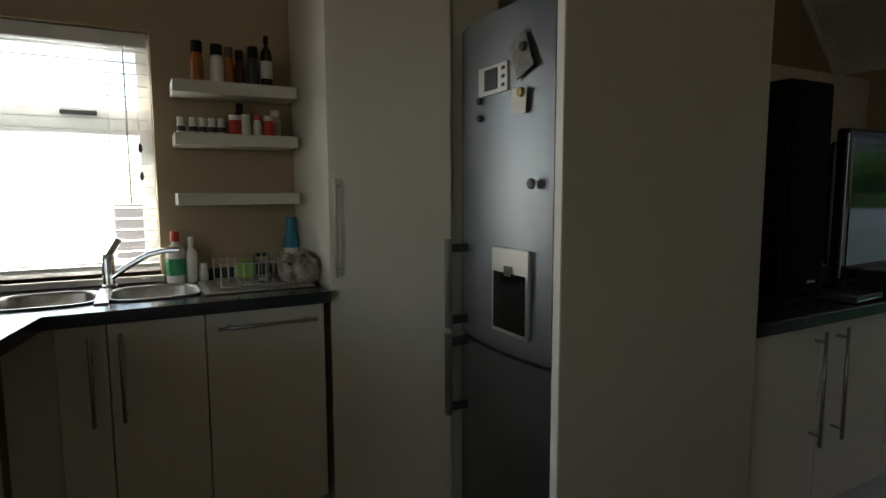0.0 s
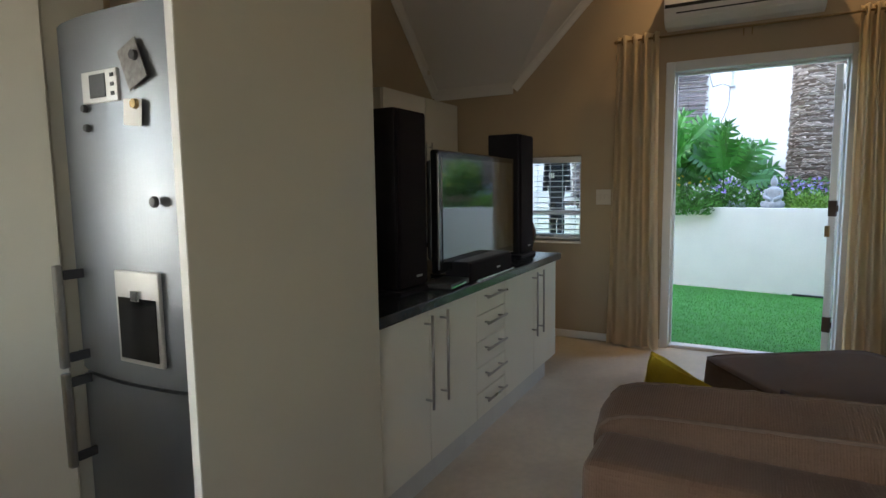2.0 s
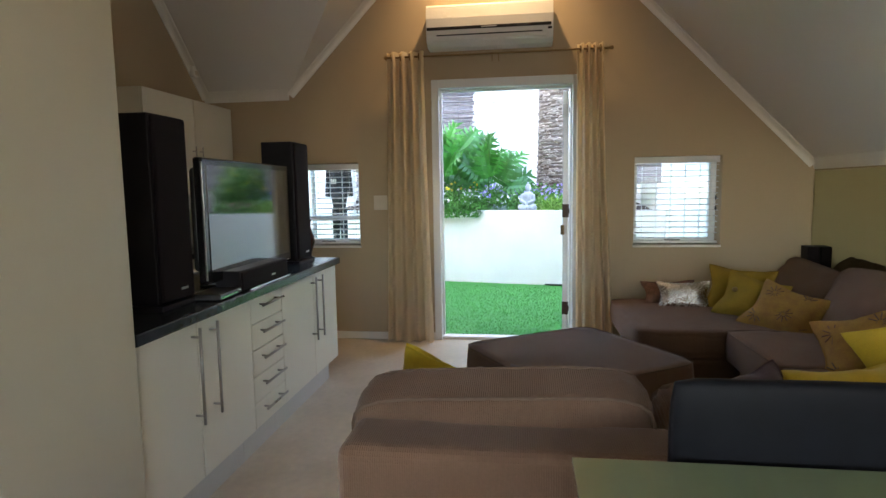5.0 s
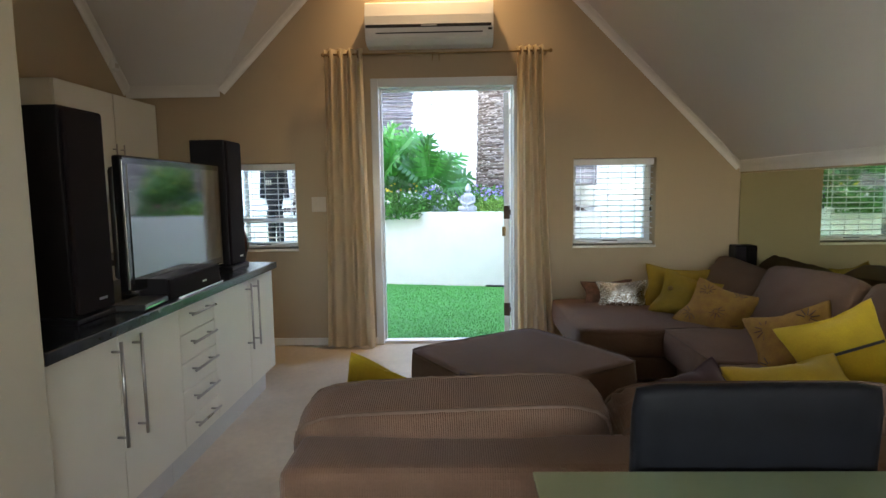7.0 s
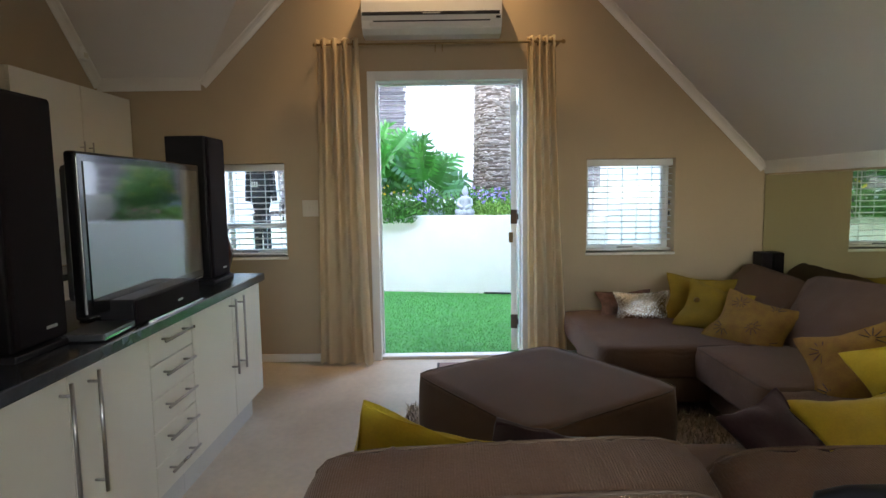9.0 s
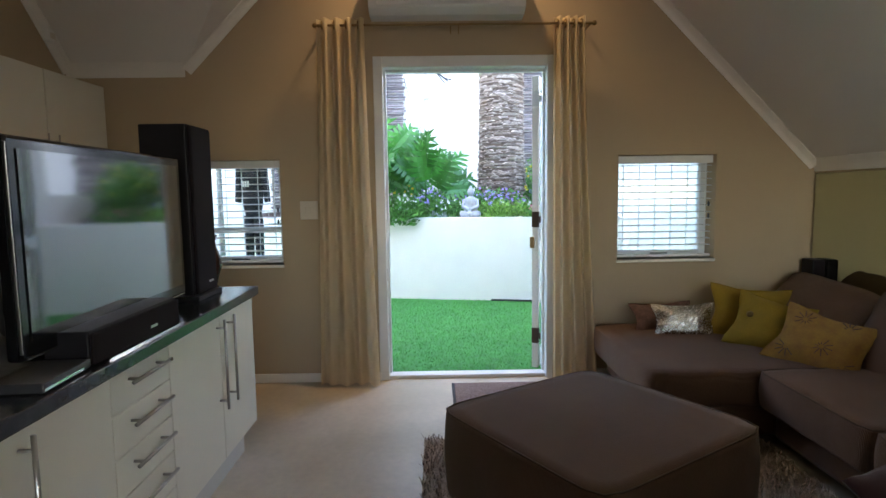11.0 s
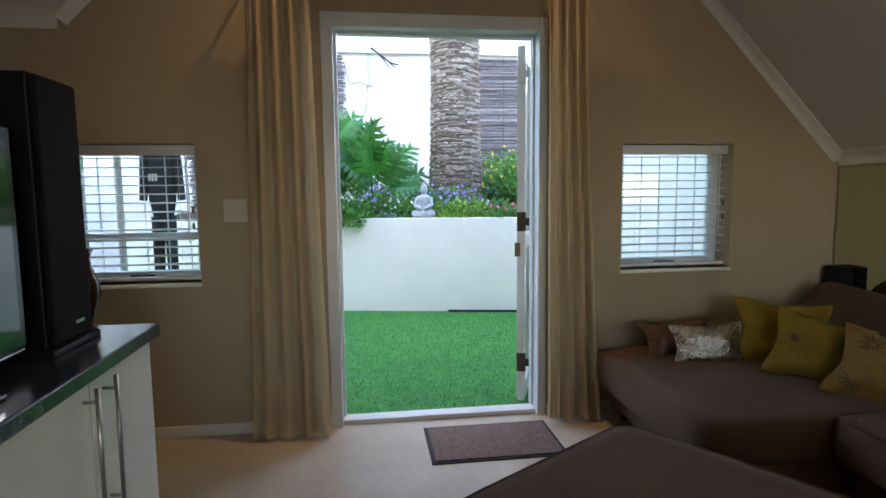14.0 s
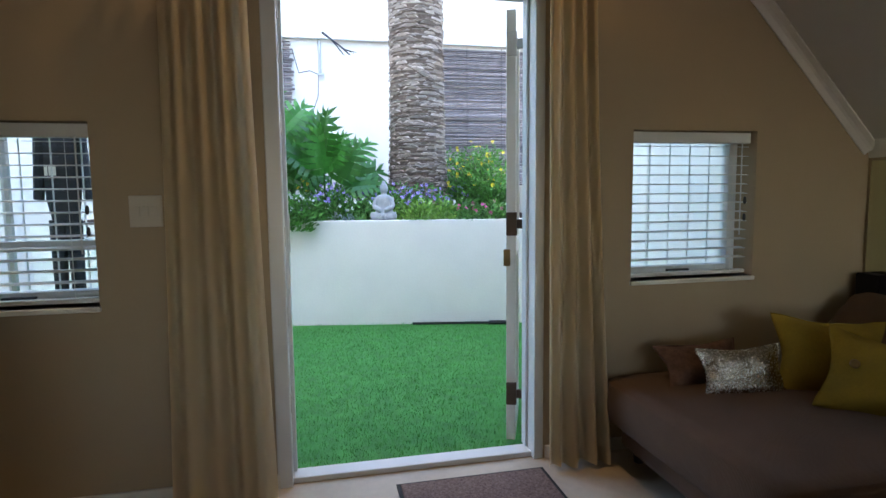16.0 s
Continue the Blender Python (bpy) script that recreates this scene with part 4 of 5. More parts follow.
def bottle(name, m, r, h, body, cap, label, neck=0.4, group="", category="bottle", cap_h=0.2, tag=None):
    o = thing(name, m, label, category, group)
    hb = h * (1 - cap_h)
    part("body", lathe([(r * 0.92, 0), (r, 0.006), (r, hb * 0.72), (r * 0.9, hb * 0.82), (r * neck, hb * 0.95), (r * neck, hb)], 16), body, o, smooth=False)
    part("cap", lathe([(r * max(neck, 0.42) * 1.12, hb), (r * max(neck, 0.42) * 1.12, h - 0.003), (r * max(neck, 0.42), h)], 14), cap, o)
    if tag:
        part("label_band", lathe([(r * 1.015, hb * 0.2), (r * 1.015, hb * 0.6)], 16), tag, o)
    return o


ZT = KZ + 0.042
bottle("dish_soap_bottle", (-0.067, 2.42, ZT), 0.034, 0.2, M_PLASTIC, M_RED, "clear dish soap bottle with red cap and green soap", 0.35, tag=M_GREENLIQ)
bottle("spray_bottle", (-0.012, 2.42, ZT), 0.022, 0.175, M_PLASTIC, M_PLASTIC, "slim white cleaner bottle beside the sink", 0.4)
bottle("small_jar", (0.03, 2.43, ZT), 0.018, 0.07, M_PLASTIC, M_PLASTIC, "small white jar beside the sink", 0.7)
bottle("water_bottle", (0.375, 2.43, ZT), 0.032, 0.24, M_TEAL, M_TEAL, "teal plastic drinking bottle on the drainer", 0.6, tag=M_PLASTIC)
rack = thing("dish_rack", (0.2, 2.24, ZT + 0.01), "wire dish rack on the drainer", "dish rack")
bm = bmesh.new()
for z in (0.005, 0.085):
    for a, b in (((-0.14, -0.11), (0.14, -0.11)), ((0.14, -0.11), (0.14, 0.11)), ((0.14, 0.11), (-0.14, 0.11)), ((-0.14, 0.11), (-0.14, -0.11))):
        add_tube(bm, (*a, z), (*b, z), 0.003, n=6)
part("frame", bm, M_STEEL, rack)
for k in range(12):
    x = -0.14 + 0.28 * k / 11
    bm = bmesh.new()
    add_tube(bm, (x, -0.11, 0.085), (x, -0.11, 0.005), 0.002, n=5), add_tube(bm, (x, -0.11, 0.005), (x, 0.11, 0.005), 0.002, n=5), add_tube(bm, (x, 0.11, 0.005), (x, 0.11, 0.085), 0.002, n=5)
    part("wire", bm, M_STEEL, rack)
glassware = thing("drinking_glass", (0.22, 2.24, ZT + 0.018), "upturned clear glass in the dish rack", "glass")
part("bowl", lathe([(0.034, 0), (0.03, 0.09), (0.024, 0.1), (0.01, 0.102)], 16), M_GLASS, glassware)
sponge = thing("green_scourer", (0.16, 2.25, ZT + 0.018), "bright green scourer in the dish rack", "scourer")
part("pad", cushion(0.06, 0.04, 0.08, 0.3, seed=4, cuts=4), M_LIME, sponge).location.z = 0.04
cloth = thing("dish_cloth", (0.345, 2.2, ZT), "crumpled patterned dish cloth at the counter's end", "cloth")
bm = cushion(0.13, 0.16, 0.13, 0.5, 0.03, seed=9)
M_CLOTHPRINT = material("patterned_cotton", (0.66, 0.6, 0.52), 0.9, vary=0.1, scale=28, second=(0.12, 0.08, 0.07, 1), bump=0.3)
part("fold", bm, M_CLOTHPRINT, cloth, smooth=True).location.z = 0.055

# floating shelves and what stands on them
SHELF = (1.562, 1.374, 1.155)
for k, z in enumerate(SHELF):
    s = thing("floating_shelf", (0.165, Y_LEFT, z), "thick white floating shelf" + (" with jars and bottles", " with small medicine bottles", ", empty")[k], "shelf", "kitchen shelves")
    part("board", box(-0.22, 0.22, -0.19, -0.003, 0, 0.045, 0.003), M_CAB, s)
for x, h, r, body, cap, label in ((0.036, 0.15, 0.024, M_AMBER, M_BLACK, "spice grinder with amber contents and black cap"), (0.105, 0.145, 0.025, M_PLASTIC, M_BLACK, "pale spice jar with black cap"),
                                  (0.148, 0.14, 0.017, M_AMBER, M_BROWNPL, "small amber sauce bottle"), (0.186, 0.13, 0.018, M_VASE, M_BLACK, "small dark sauce bottle"),
                                  (0.236, 0.15, 0.023, M_DARKPL, M_BLACK, "dark glass pepper grinder jar"), (0.287, 0.195, 0.022, M_OLIVE, M_OLIVE, "tall dark olive oil bottle with pale label")):
    bottle("spice_bottle", (x, 2.37, SHELF[0] + 0.0455), r, h, body, cap, label, 0.75 if h < 0.16 else 0.35, "spice bottles", cap_h=0.28 if h < 0.16 else 0.15, tag=M_PLASTIC if h > 0.16 else None)
for k, x in enumerate((-0.028, 0.013, 0.046, 0.079, 0.112)):
    bottle("pill_bottle", (x, 2.38, SHELF[1] + 0.0455), 0.015, 0.062, M_PLASTIC, M_PLASTIC, "small white pill bottle with dark label", 0.8, "pill bottles", cap_h=0.25, tag=M_DARKPL)
for x, r, h, body, cap in ((0.16, 0.024, 0.075, M_RED, M_PLASTIC), (0.2, 0.019, 0.08, M_PLASTIC, M_PLASTIC), (0.243, 0.016, 0.08, M_PLASTIC, M_RED), (0.286, 0.023, 0.078, M_RED, M_PLASTIC)):
    bottle("vitamin_tub", (x, 2.36, SHELF[1] + 0.0455), r, h, body, cap, "red vitamin tub with white lid" if body is M_RED else "white vitamin tub with white lid", 0.85, "vitamin tubs", "tub", 0.25)
bottle("dark_flask", (0.19, 2.44, SHELF[1] + 0.0455), 0.03, 0.13, M_BLACK, M_BLACK, "dark round flask behind the tubs", 0.4)
bottle("plastic_tube", (0.325, 2.43, SHELF[1] + 0.0455), 0.022, 0.11, M_PLASTIC, M_PLASTIC, "white plastic tube behind the tubs", 0.8)

# ---- television, speakers, small electronics ----
ZC = 0.828
tv = thing("television", pose(2.445, 1.135, ZC, 0, 0, 1.6), "large flat television, screen off and reflecting the doorway", "television")
part("foot", box(-0.25, 0.25, -0.07, 0.17, 0.0, 0.014, 0.005), M_PIANO, tv)
part("neck", box(-0.07, 0.07, 0.03, 0.06, 0.014, 0.13, 0.004), M_PIANO, tv)
part("back_shell", box(-0.44, 0.44, 0.0405, 0.085, 0.1, 0.55, 0.02), M_DARKPL, tv)
part("bezel", box(-0.478, 0.478, 0.001, 0.04, 0.05, 0.588, 0.01, seg=3), M_PIANO, tv)
part("screen", box(-0.442, 0.442, -0.0025, 0.0005, 0.092, 0.556), M_SCREEN, tv, "dark glossy screen")
# highlight on the left bezel, drawn as a thin steel strip
part("rim", box(-0.4785, -0.4755, -0.002, 0.006, 0.07, 0.57, 0.001), M_HANDLE, tv, "steel strip drawn as the glint on the bezel edge")
part("lower_trim", box(-0.46, 0.46, -0.001, 0.006, 0.052, 0.056, 0.001), M_CHROME, tv, "thin bright strip under the screen")


def tower(x, label):
    s = thing("tower_speaker", pose(x, 1.14, ZC), label, "loudspeaker", "tower speakers")
    part("cabinet", box(-0.108, 0.108, 0.018, 0.212, 0.02, 0.735, 0.006), M_BLACK, s)
    part("grille", box(-0.106, 0.106, 0, 0.0175, 0.025, 0.73, 0.012, seg=3), M_CLOTH, s, "black cloth grille")
    part("base", box(-0.13, 0.13, -0.01, 0.225, 0, 0.0195, 0.004), M_BLACK, s)
    part("badge", box(0.01, 0.055, -0.0015, 0.0, 0.062, 0.071), M_STEEL, s, "small silver name badge")
    return s


tower(1.797, "black tower loudspeaker with cloth grille on the sideboard")
tower(3.127, "black tower loudspeaker with cloth grille on the sideboard")
centre = thing("centre_speaker", pose(2.35, 1.035, ZC, 0, 0, 0), "long black centre loudspeaker before the television", "loudspeaker")
part("cabinet", box(-0.25, 0.25, 0.012, 0.13, 0, 0.092, 0.005), M_BLACK, centre)
part("grille", box(-0.247, 0.247, 0, 0.0115, 0.003, 0.087, 0.005), M_CLOTH, centre)
part("badge", box(0.05, 0.09, -0.0015, 0, 0.03, 0.038), M_STEEL, centre)
part("base_strip", box(-0.2, 0.25, -0.012, -0.001, 0.0, 0.006), M_CHROME, centre)
player = thing("disc_player", pose(1.985, 1.09, ZC, 0, 0, 4), "thin dark media player on the worktop", "player")
part("case", box(-0.1, 0.1, -0.06, 0.07, 0.003, 0.026, 0.004), M_DARKPL, player)
part("trim_strip", box(-0.1, 0.06, -0.0625, -0.06, 0.008, 0.014), M_CHROME, player)
vase = thing("vase", (3.325, 1.2, ZC), "dark brown glazed vase at the worktop's end", "vase")
part("body", lathe([(0.028, 0), (0.03, 0.008), (0.02, 0.02), (0.03, 0.06), (0.046, 0.11), (0.042, 0.15), (0.024, 0.2), (0.02, 0.225), (0.03, 0.255), (0.025, 0.255), (0.016, 0.225)], 24), M_VASE, vase, smooth=True)

# ---- sofa sectional, ottoman, cushions ----
sofa = thing("sectional_sofa", (0, 0, 0), "large taupe corduroy corner sofa with chaise", "sofa")
# section with its back to the table
BX, BZ = 0.94, 0.69
part("back_frame", box(BX, BX + 0.2, -2.3, 0.238, 0.06, BZ, 0.032, seg=4), M_SOFA_SIDE, sofa)
part("seat_base", box(BX + 0.25, BX + 1.11, -1.42, 0.235, 0.06, 0.225, 0.03, seg=3), M_SOFA_SIDE, sofa)
for k, (a, b) in enumerate(((-0.5, 0.235), (-1.38, -0.51))):
    o = part("seat_cushion", box_cushion(0.84, b - a, 0.17, 0.02, k, corner=18), M_SOFA, sofa, smooth=True)
    o.location = (BX + 0.71, (a + b) / 2, 0.31)
for k, (a, b) in enumerate(((-0.51, 0.243), (-1.29, -0.52), (-2.05, -1.3))):
    o = part("back_cushion", box_cushion(b - a, 0.42, 0.15, 0.034, 10 + k, cuts=22, wrinkle=0.012), M_SOFA, sofa, smooth=True)
    o.matrix_local = pose(BX + 0.275, (a + b) / 2, (0.562, 0.545, 0.535)[k], 0, 0, 90) @ pose(0, 0, 0, 80, 0, 0) @ pose(0, 0, 0, 0, 0, -2.5 if k == 0 else 0)
    for z in (0.077, -0.077):
        edge_piping(o, b - a, 0.42, z)
# run along the mirror
part("back_frame", box(1.19, 4.38, -2.36, -2.18, 0.06, 0.615, 0.035, seg=4), M_SOFA_SIDE, sofa)
part("seat_base", box(2.1, 3.28, -2.18, -1.48, 0.06, 0.222, 0.03, seg=3), M_SOFA_SIDE, sofa)
part("corner_base", box(1.35, 2.1, -2.18, -1.43, 0.06, 0.222, 0.03, seg=3), M_SOFA_SIDE, sofa)
o = part("seat_cushion", box_cushion(0.9, 0.9, 0.17, 0.02, 6, corner=18), M_SOFA, sofa, smooth=True)
o.location = (1.75, -1.8, 0.305)
for k, (a, b) in enumerate(((2.58, 3.3), (1.9, 2.57))):
    o = part("seat_cushion", box_cushion(b - a, 0.86, 0.17, 0.02, 20 + k, corner=18), M_SOFA, sofa, smooth=True)
    o.location = ((a + b) / 2, -1.83, 0.31)
    edge_piping(o, b - a, 0.86, 0.085, 18)
# chaise against the gable wall
part("chaise_base", box(3.3, 4.33, -2.18, -0.98, 0.06, 0.215, 0.03, seg=3), M_SOFA_SIDE, sofa)
o = part("chaise_cushion", box_cushion(1.04, 1.34, 0.17, 0.018, 31, corner=20), M_SOFA, sofa, smooth=True)
o.location = (3.82, -1.56, 0.3)
for k, (x, w, tilt) in enumerate(((3.9, 0.8, 50), (3.02, 0.8, 62), (2.2, 0.76, 66))):
    o = part("back_cushion", box_cushion(w, 0.46, 0.15, 0.035, 40 + k, wrinkle=0.009), M_SOFA, sofa, smooth=True)
    o.matrix_local = pose(x, -2.1 + 0.02 * (k % 2), (0.5, 0.555, 0.555)[k], 180 - tilt - 0, 0, 0) @ pose(0, 0, 0, 0, 0, 3 * (-1) ** k)
    edge_piping(o, w, 0.46, 0.077)
for x, y in ((BX + 0.06, 0.2), (BX + 0.06, -2.2), (BX + 0.95, 0.18), (4.28, -1.05), (3.36, -1.05), (4.28, -2.28), (2.2, -1.55)):
    part("leg", lathe([(0.022, 0), (0.028, 0.06)], 10, pose(x, y, 0)), M_BLACK, sofa)

ott = thing("ottoman", pose(2.757, -0.462, 0.0, 0, 0, -57.4), "large square taupe corduroy ottoman on the shag rug", "ottoman")
body = part("body", box_cushion(0.88, 0.86, 0.345, 0.012, 51, wrinkle=0.003, corner=12), M_SOFA_SIDE, ott, smooth=True)
body.location.z = 0.223
edge_piping(body, 0.88, 0.86, 0.1725, 12, 0.004)
for x in (-0.36, 0.36):
    for y in (-0.33, 0.33):
        part("leg", lathe([(0.02, 0.01), (0.025, 0.048)], 10, pose(x, y, 0)), M_BLACK, ott)


def throw_pillow(m, w, h, t, mat, label, seed, decor=None):
    p = thing("throw_pillow", m, label, "pillow", "throw pillows")
    part("cover", cushion(w, h, t, 0.82, 0.008, seed=seed, corner=0.15, cuts=10), mat, p, smooth=True)
    if decor == "buttons":
        for x in (-0.1, 0.1):
            part("button", lathe([(0.018, t * 0.46), (0.014, t * 0.5), (0.004, t * 0.51)], 12, pose(x, 0.02, 0)), M_BRASS, p)
    if decor == "stripe":
        part("stripe", box(-w * 0.42, w * 0.42, -0.006, 0.006, t * 0.47, t * 0.485), M_DARKPL, p, "thin dark cord stripe")
    if decor == "flowers":
        for k, (x, y) in enumerate(((-0.1, 0.08), (0.09, 0.1), (0.02, -0.04), (-0.12, -0.1), (0.13, -0.1))):
            bm = bmesh.new()
            zz = t * 0.5 * ((1 - abs(x * 2 / w) ** 2.6) * (1 - abs(y * 2 / h) ** 2.6)) ** 0.5 * 0.9 + 0.004
            for q in range(10):
                a = 2 * math.pi * q / 10
                add_tube(bm, (x + 0.012 * math.cos(a), y + 0.012 * math.sin(a), zz), (x + 0.05 * math.cos(a), y + 0.05 * math.sin(a), zz - 0.006), 0.0025, n=4)
            part("printed_flower", bm, M_BROWNPL if k % 2 else M_FUR, p)
    return p


def stand(x, y, z, turn, tilt, roll=0):
    return pose(x, y, z, 0, 0, turn) @ pose(0, 0, 0, tilt) @ pose(0, 0, 0, 0, 0, roll)


throw_pillow(stand(4.03, -1.36, 0.47, -98, 70, 2), 0.34, 0.2, 0.1, M_SEQUIN, "small silver sequin pillow on the chaise", 61)
throw_pillow(stand(4.2, -1.3, 0.46, -96, 50, 4), 0.36, 0.19, 0.1, M_FUR, "brown fluffy pillow behind the sequin one", 62)
throw_pillow(stand(3.96, -1.72, 0.525, -112, 64, -4), 0.4, 0.31, 0.12, M_SHADED_MUSTARD, "plain mustard yellow pillow on the chaise", 63)
throw_pillow(stand(3.72, -1.7, 0.505, -124, 60, -14), 0.36, 0.31, 0.11, M_SHADED_MUSTARD, "mustard yellow pillow with two buttons", 64, "buttons")
throw_pillow(stand(3.42, -1.79, 0.485, -130, 50, -16), 0.4, 0.32, 0.12, M_OCHRE, "ochre pillow with printed brown flowers", 65, "flowers")
throw_pillow(stand(2.53, -1.75, 0.505, -136, 58, 24), 0.36, 0.34, 0.12, M_OCHRE, "ochre pillow with printed brown flowers", 66, "flowers")
throw_pillow(stand(2.2, -1.76, 0.545, -125, 62, 28), 0.36, 0.36, 0.13, M_YELLOW, "bright mustard pillow with a dark cord stripe", 67, "stripe")
throw_pillow(stand(1.95, -1.45, 0.45, -112, 26, 20), 0.42, 0.4, 0.13, M_YELLOW, "bright mustard velvet pillow in the corner", 68)
throw_pillow(stand(1.6, 0.07, 0.53, 90, 70, 22), 0.37, 0.37, 0.12, M_YELLOW, "mustard yellow pillow leaning on the seat", 69)
throw_pillow(stand(1.76, -0.29, 0.47, 90, 58, 14), 0.36, 0.36, 0.11, M_PURPLE, "dark aubergine velvet pillow", 70)
throw_pillow(stand(2.05, -1.14, 0.42, -84, 42, 20), 0.27, 0.27, 0.1, M_PURPLE, "dark aubergine velvet pillow", 71)

spk = thing("satellite_speaker", (4.32, -2.335, 0.617), "small black loudspeaker standing on the sofa back", "loudspeaker")
part("cabinet", box(-0.06, 0.06, -0.04, 0.04, 0.0, 0.185, 0.008), M_BLACK, spk)
part("grille", box(-0.067, -0.061, -0.036, 0.036, 0.005, 0.18, 0.003), M_CLOTH, spk)

# ---- rug, doormat ----
rug = thing("shag_rug", (2.74, -0.615, 0), "thick taupe shag rug under the ottoman", "rug")
part("backing", box(-0.74, 0.72, -0.86, 0.83, 0, 0.01, 0.004), M_RUG, rug)
rng = np.random.default_rng(5)
n = 16000
px, py = rng.uniform(-0.74, 0.72, n), rng.uniform(-0.86, 0.83, n)
ang, lean, ln = rng.uniform(0, 6.283, n), rng.uniform(0.2, 1.1, n), rng.uniform(0.02, 0.036, n)
wid = 0.003
verts, faces = [], []
for k in range(n):
    c, s_ = math.cos(ang[k]), math.sin(ang[k])
    dx, dy, dz = c * math.sin(lean[k]) * ln[k], s_ * math.sin(lean[k]) * ln[k], math.cos(lean[k]) * ln[k]
    b = len(verts)
    verts += [(px[k] - s_ * wid, py[k] + c * wid, 0.008), (px[k] + s_ * wid, py[k] - c * wid, 0.008), (px[k] + dx + s_ * wid * 0.5, py[k] + dy - c * wid * 0.5, 0.008 + dz), (px[k] + dx - s_ * wid * 0.5, py[k] + dy + c * wid * 0.5, 0.008 + dz)]
    faces.append((b, b + 1, b + 2, b + 3))
me = bpy.data.meshes.new("pile")
me.from_pydata(verts, [], faces)
me.materials.append(M_RUG)
pile = new("pile", me)
pile.parent = rug
tagged(pile, "long taupe shag strands", kind="stuff")
mat_ = thing("doormat", pose(4.122, -0.278, 0, 0, 0, 0), "brown loop doormat with black rubber edge at the door", "doormat")
part("rubber_edge", box(-0.205, 0.205, -0.327, 0.327, 0, 0.006, 0.002), M_RUBBER, mat_)
part("carpet", box(-0.188, 0.188, -0.31, 0.31, 0.0062, 0.012, 0.003), M_MAT, mat_)

# ---- dining table and chair ----
table = thing("glass_table", (0.165, -0.76, 0), "rectangular table with pale green glass top", "table")
part("tabletop", box(-0.68, 0.665, -0.48, 0.48, 0.732, 0.747, 0.003), M_TABLE, table, "pale green back-painted glass top")
part("edge", box(-0.675, 0.66, -0.475, 0.475, 0.72, 0.7315), M_GREEN_EDGE, table)
for x in (-0.6, 0.6):
    for y in (-0.4, 0.4):
        part("leg", box(x - 0.03, x + 0.03, y - 0.03, y + 0.03, 0, 0.7195, 0.004), M_STEEL, table)
chair = thing("dining_chair", (0.855, -0.7, 0), "black leatherette dining chair pushed in to the table", "chair")
bm = cushion(0.46, 0.5, 0.045, 0.2, 0.001, seed=80)
part("backrest", move(bm, pose(0.02, 0, 0.65, 0, 0, 90) @ pose(0, 0, 0, 87)), M_LEATHER, chair, smooth=True)
bm = cushion(0.42, 0.42, 0.07, 0.3, 0.002, seed=81)
part("seat", move(bm, pose(-0.2, 0, 0.455)), M_LEATHER, chair, smooth=True)
for x in (-0.37, 0.0):
    for y in (-0.18, 0.18):
        part("leg", box(x - 0.014, x + 0.014, y - 0.014, y + 0.014, 0, 0.425 if x < 0 else 0.46, 0.003), M_CHROME, chair)

# ---- garden ----
X_OUT = X_FAR + 0.22
structure("ground", box(-60, 80, -60, 60, -0.4, -0.14), M_SOIL, "dark earth around the house", "ground")
turf = structure("lawn", box(X_OUT - 0.118, 7.85, -3.4, 4.4, -0.13, -0.02), M_TURF, "bright green artificial lawn", "lawn")
n = 46000
px, py = rng.uniform(X_OUT - 0.1, 7.6, n), rng.uniform(-1.7, 1.6, n)
ang, lean, ln = rng.uniform(0, 6.283, n), rng.uniform(0.1, 0.9, n), rng.uniform(0.014, 0.026, n)
verts, faces = [], []
wid = 0.0022
for k in range(n):
    c, s_ = math.cos(ang[k]), math.sin(ang[k])
    dx, dy, dz = c * math.sin(lean[k]) * ln[k], s_ * math.sin(lean[k]) * ln[k], math.cos(lean[k]) * ln[k]
    b = len(verts)
    verts += [(px[k] - s_ * wid, py[k] + c * wid, -0.021), (px[k] + s_ * wid, py[k] - c * wid, -0.021), (px[k] + dx, py[k] + dy, -0.021 + dz)]
    faces.append((b, b + 1, b + 2))
me = bpy.data.meshes.new("grass_blades")
me.from_pydata(verts, [], faces)
me.materials.append(M_BLADE)
tagged(new("grass_blades", me), "short bright green artificial grass blades", "grass", kind="stuff")

ROT = -11.5
PM = pose(7.43, 0.0, 0, 0, 0, ROT)  # planter front: local y along the wall, x away from the house
planter = thing("planter_wall", PM, "white rendered retaining wall of the raised bed", "retaining wall", kind="structure")
part("wall", box(0, 0.16, -2.6, 3.0, -0.1, 0.97, 0.008), M_RENDER, planter)
soil = bmesh.new()
bmesh.ops.create_grid(soil, x_segments=14, y_segments=40, size=1)
for v in soil.verts:
    v.co = Vector((0.16 + (v.co.x + 1) * 1.2, v.co.y * 2.8 + 0.2, 0.92 + 0.16 * (v.co.x + 1) / 2 + 0.03 * noise.noise(Vector((v.co.x * 4, v.co.y * 8, 0)))))
structure("planting_bed", move(soil, PM), M_SOIL, "dark soil of the raised planting bed", "soil")
X_BW = 9.35
structure("garden_wall", box(X_BW, X_BW + 0.2, -6, 6, -0.1, 3.1), M_RENDER, "tall white rendered garden wall", "wall")
fascia = thing("white_fascia", (X_BW - 0.06, 0, 3.09), "white boarding with a bolted lower edge above the garden wall", "fascia", kind="structure")
part("board", box(0.0, 0.1, -6, 6, 0.02, 1.7), M_RENDER, fascia)
part("lip", box(-0.02, 0.02, -6, 6, -0.005, 0.018, 0.003), M_ALU, fascia)
for k in range(18):
    part("bolt", lathe([(0.014, -0.012), (0.01, 0)], 6, pose(-0.021, -4 + 0.45 * k, 0.006, 0, 90)), M_STEEL, fascia)


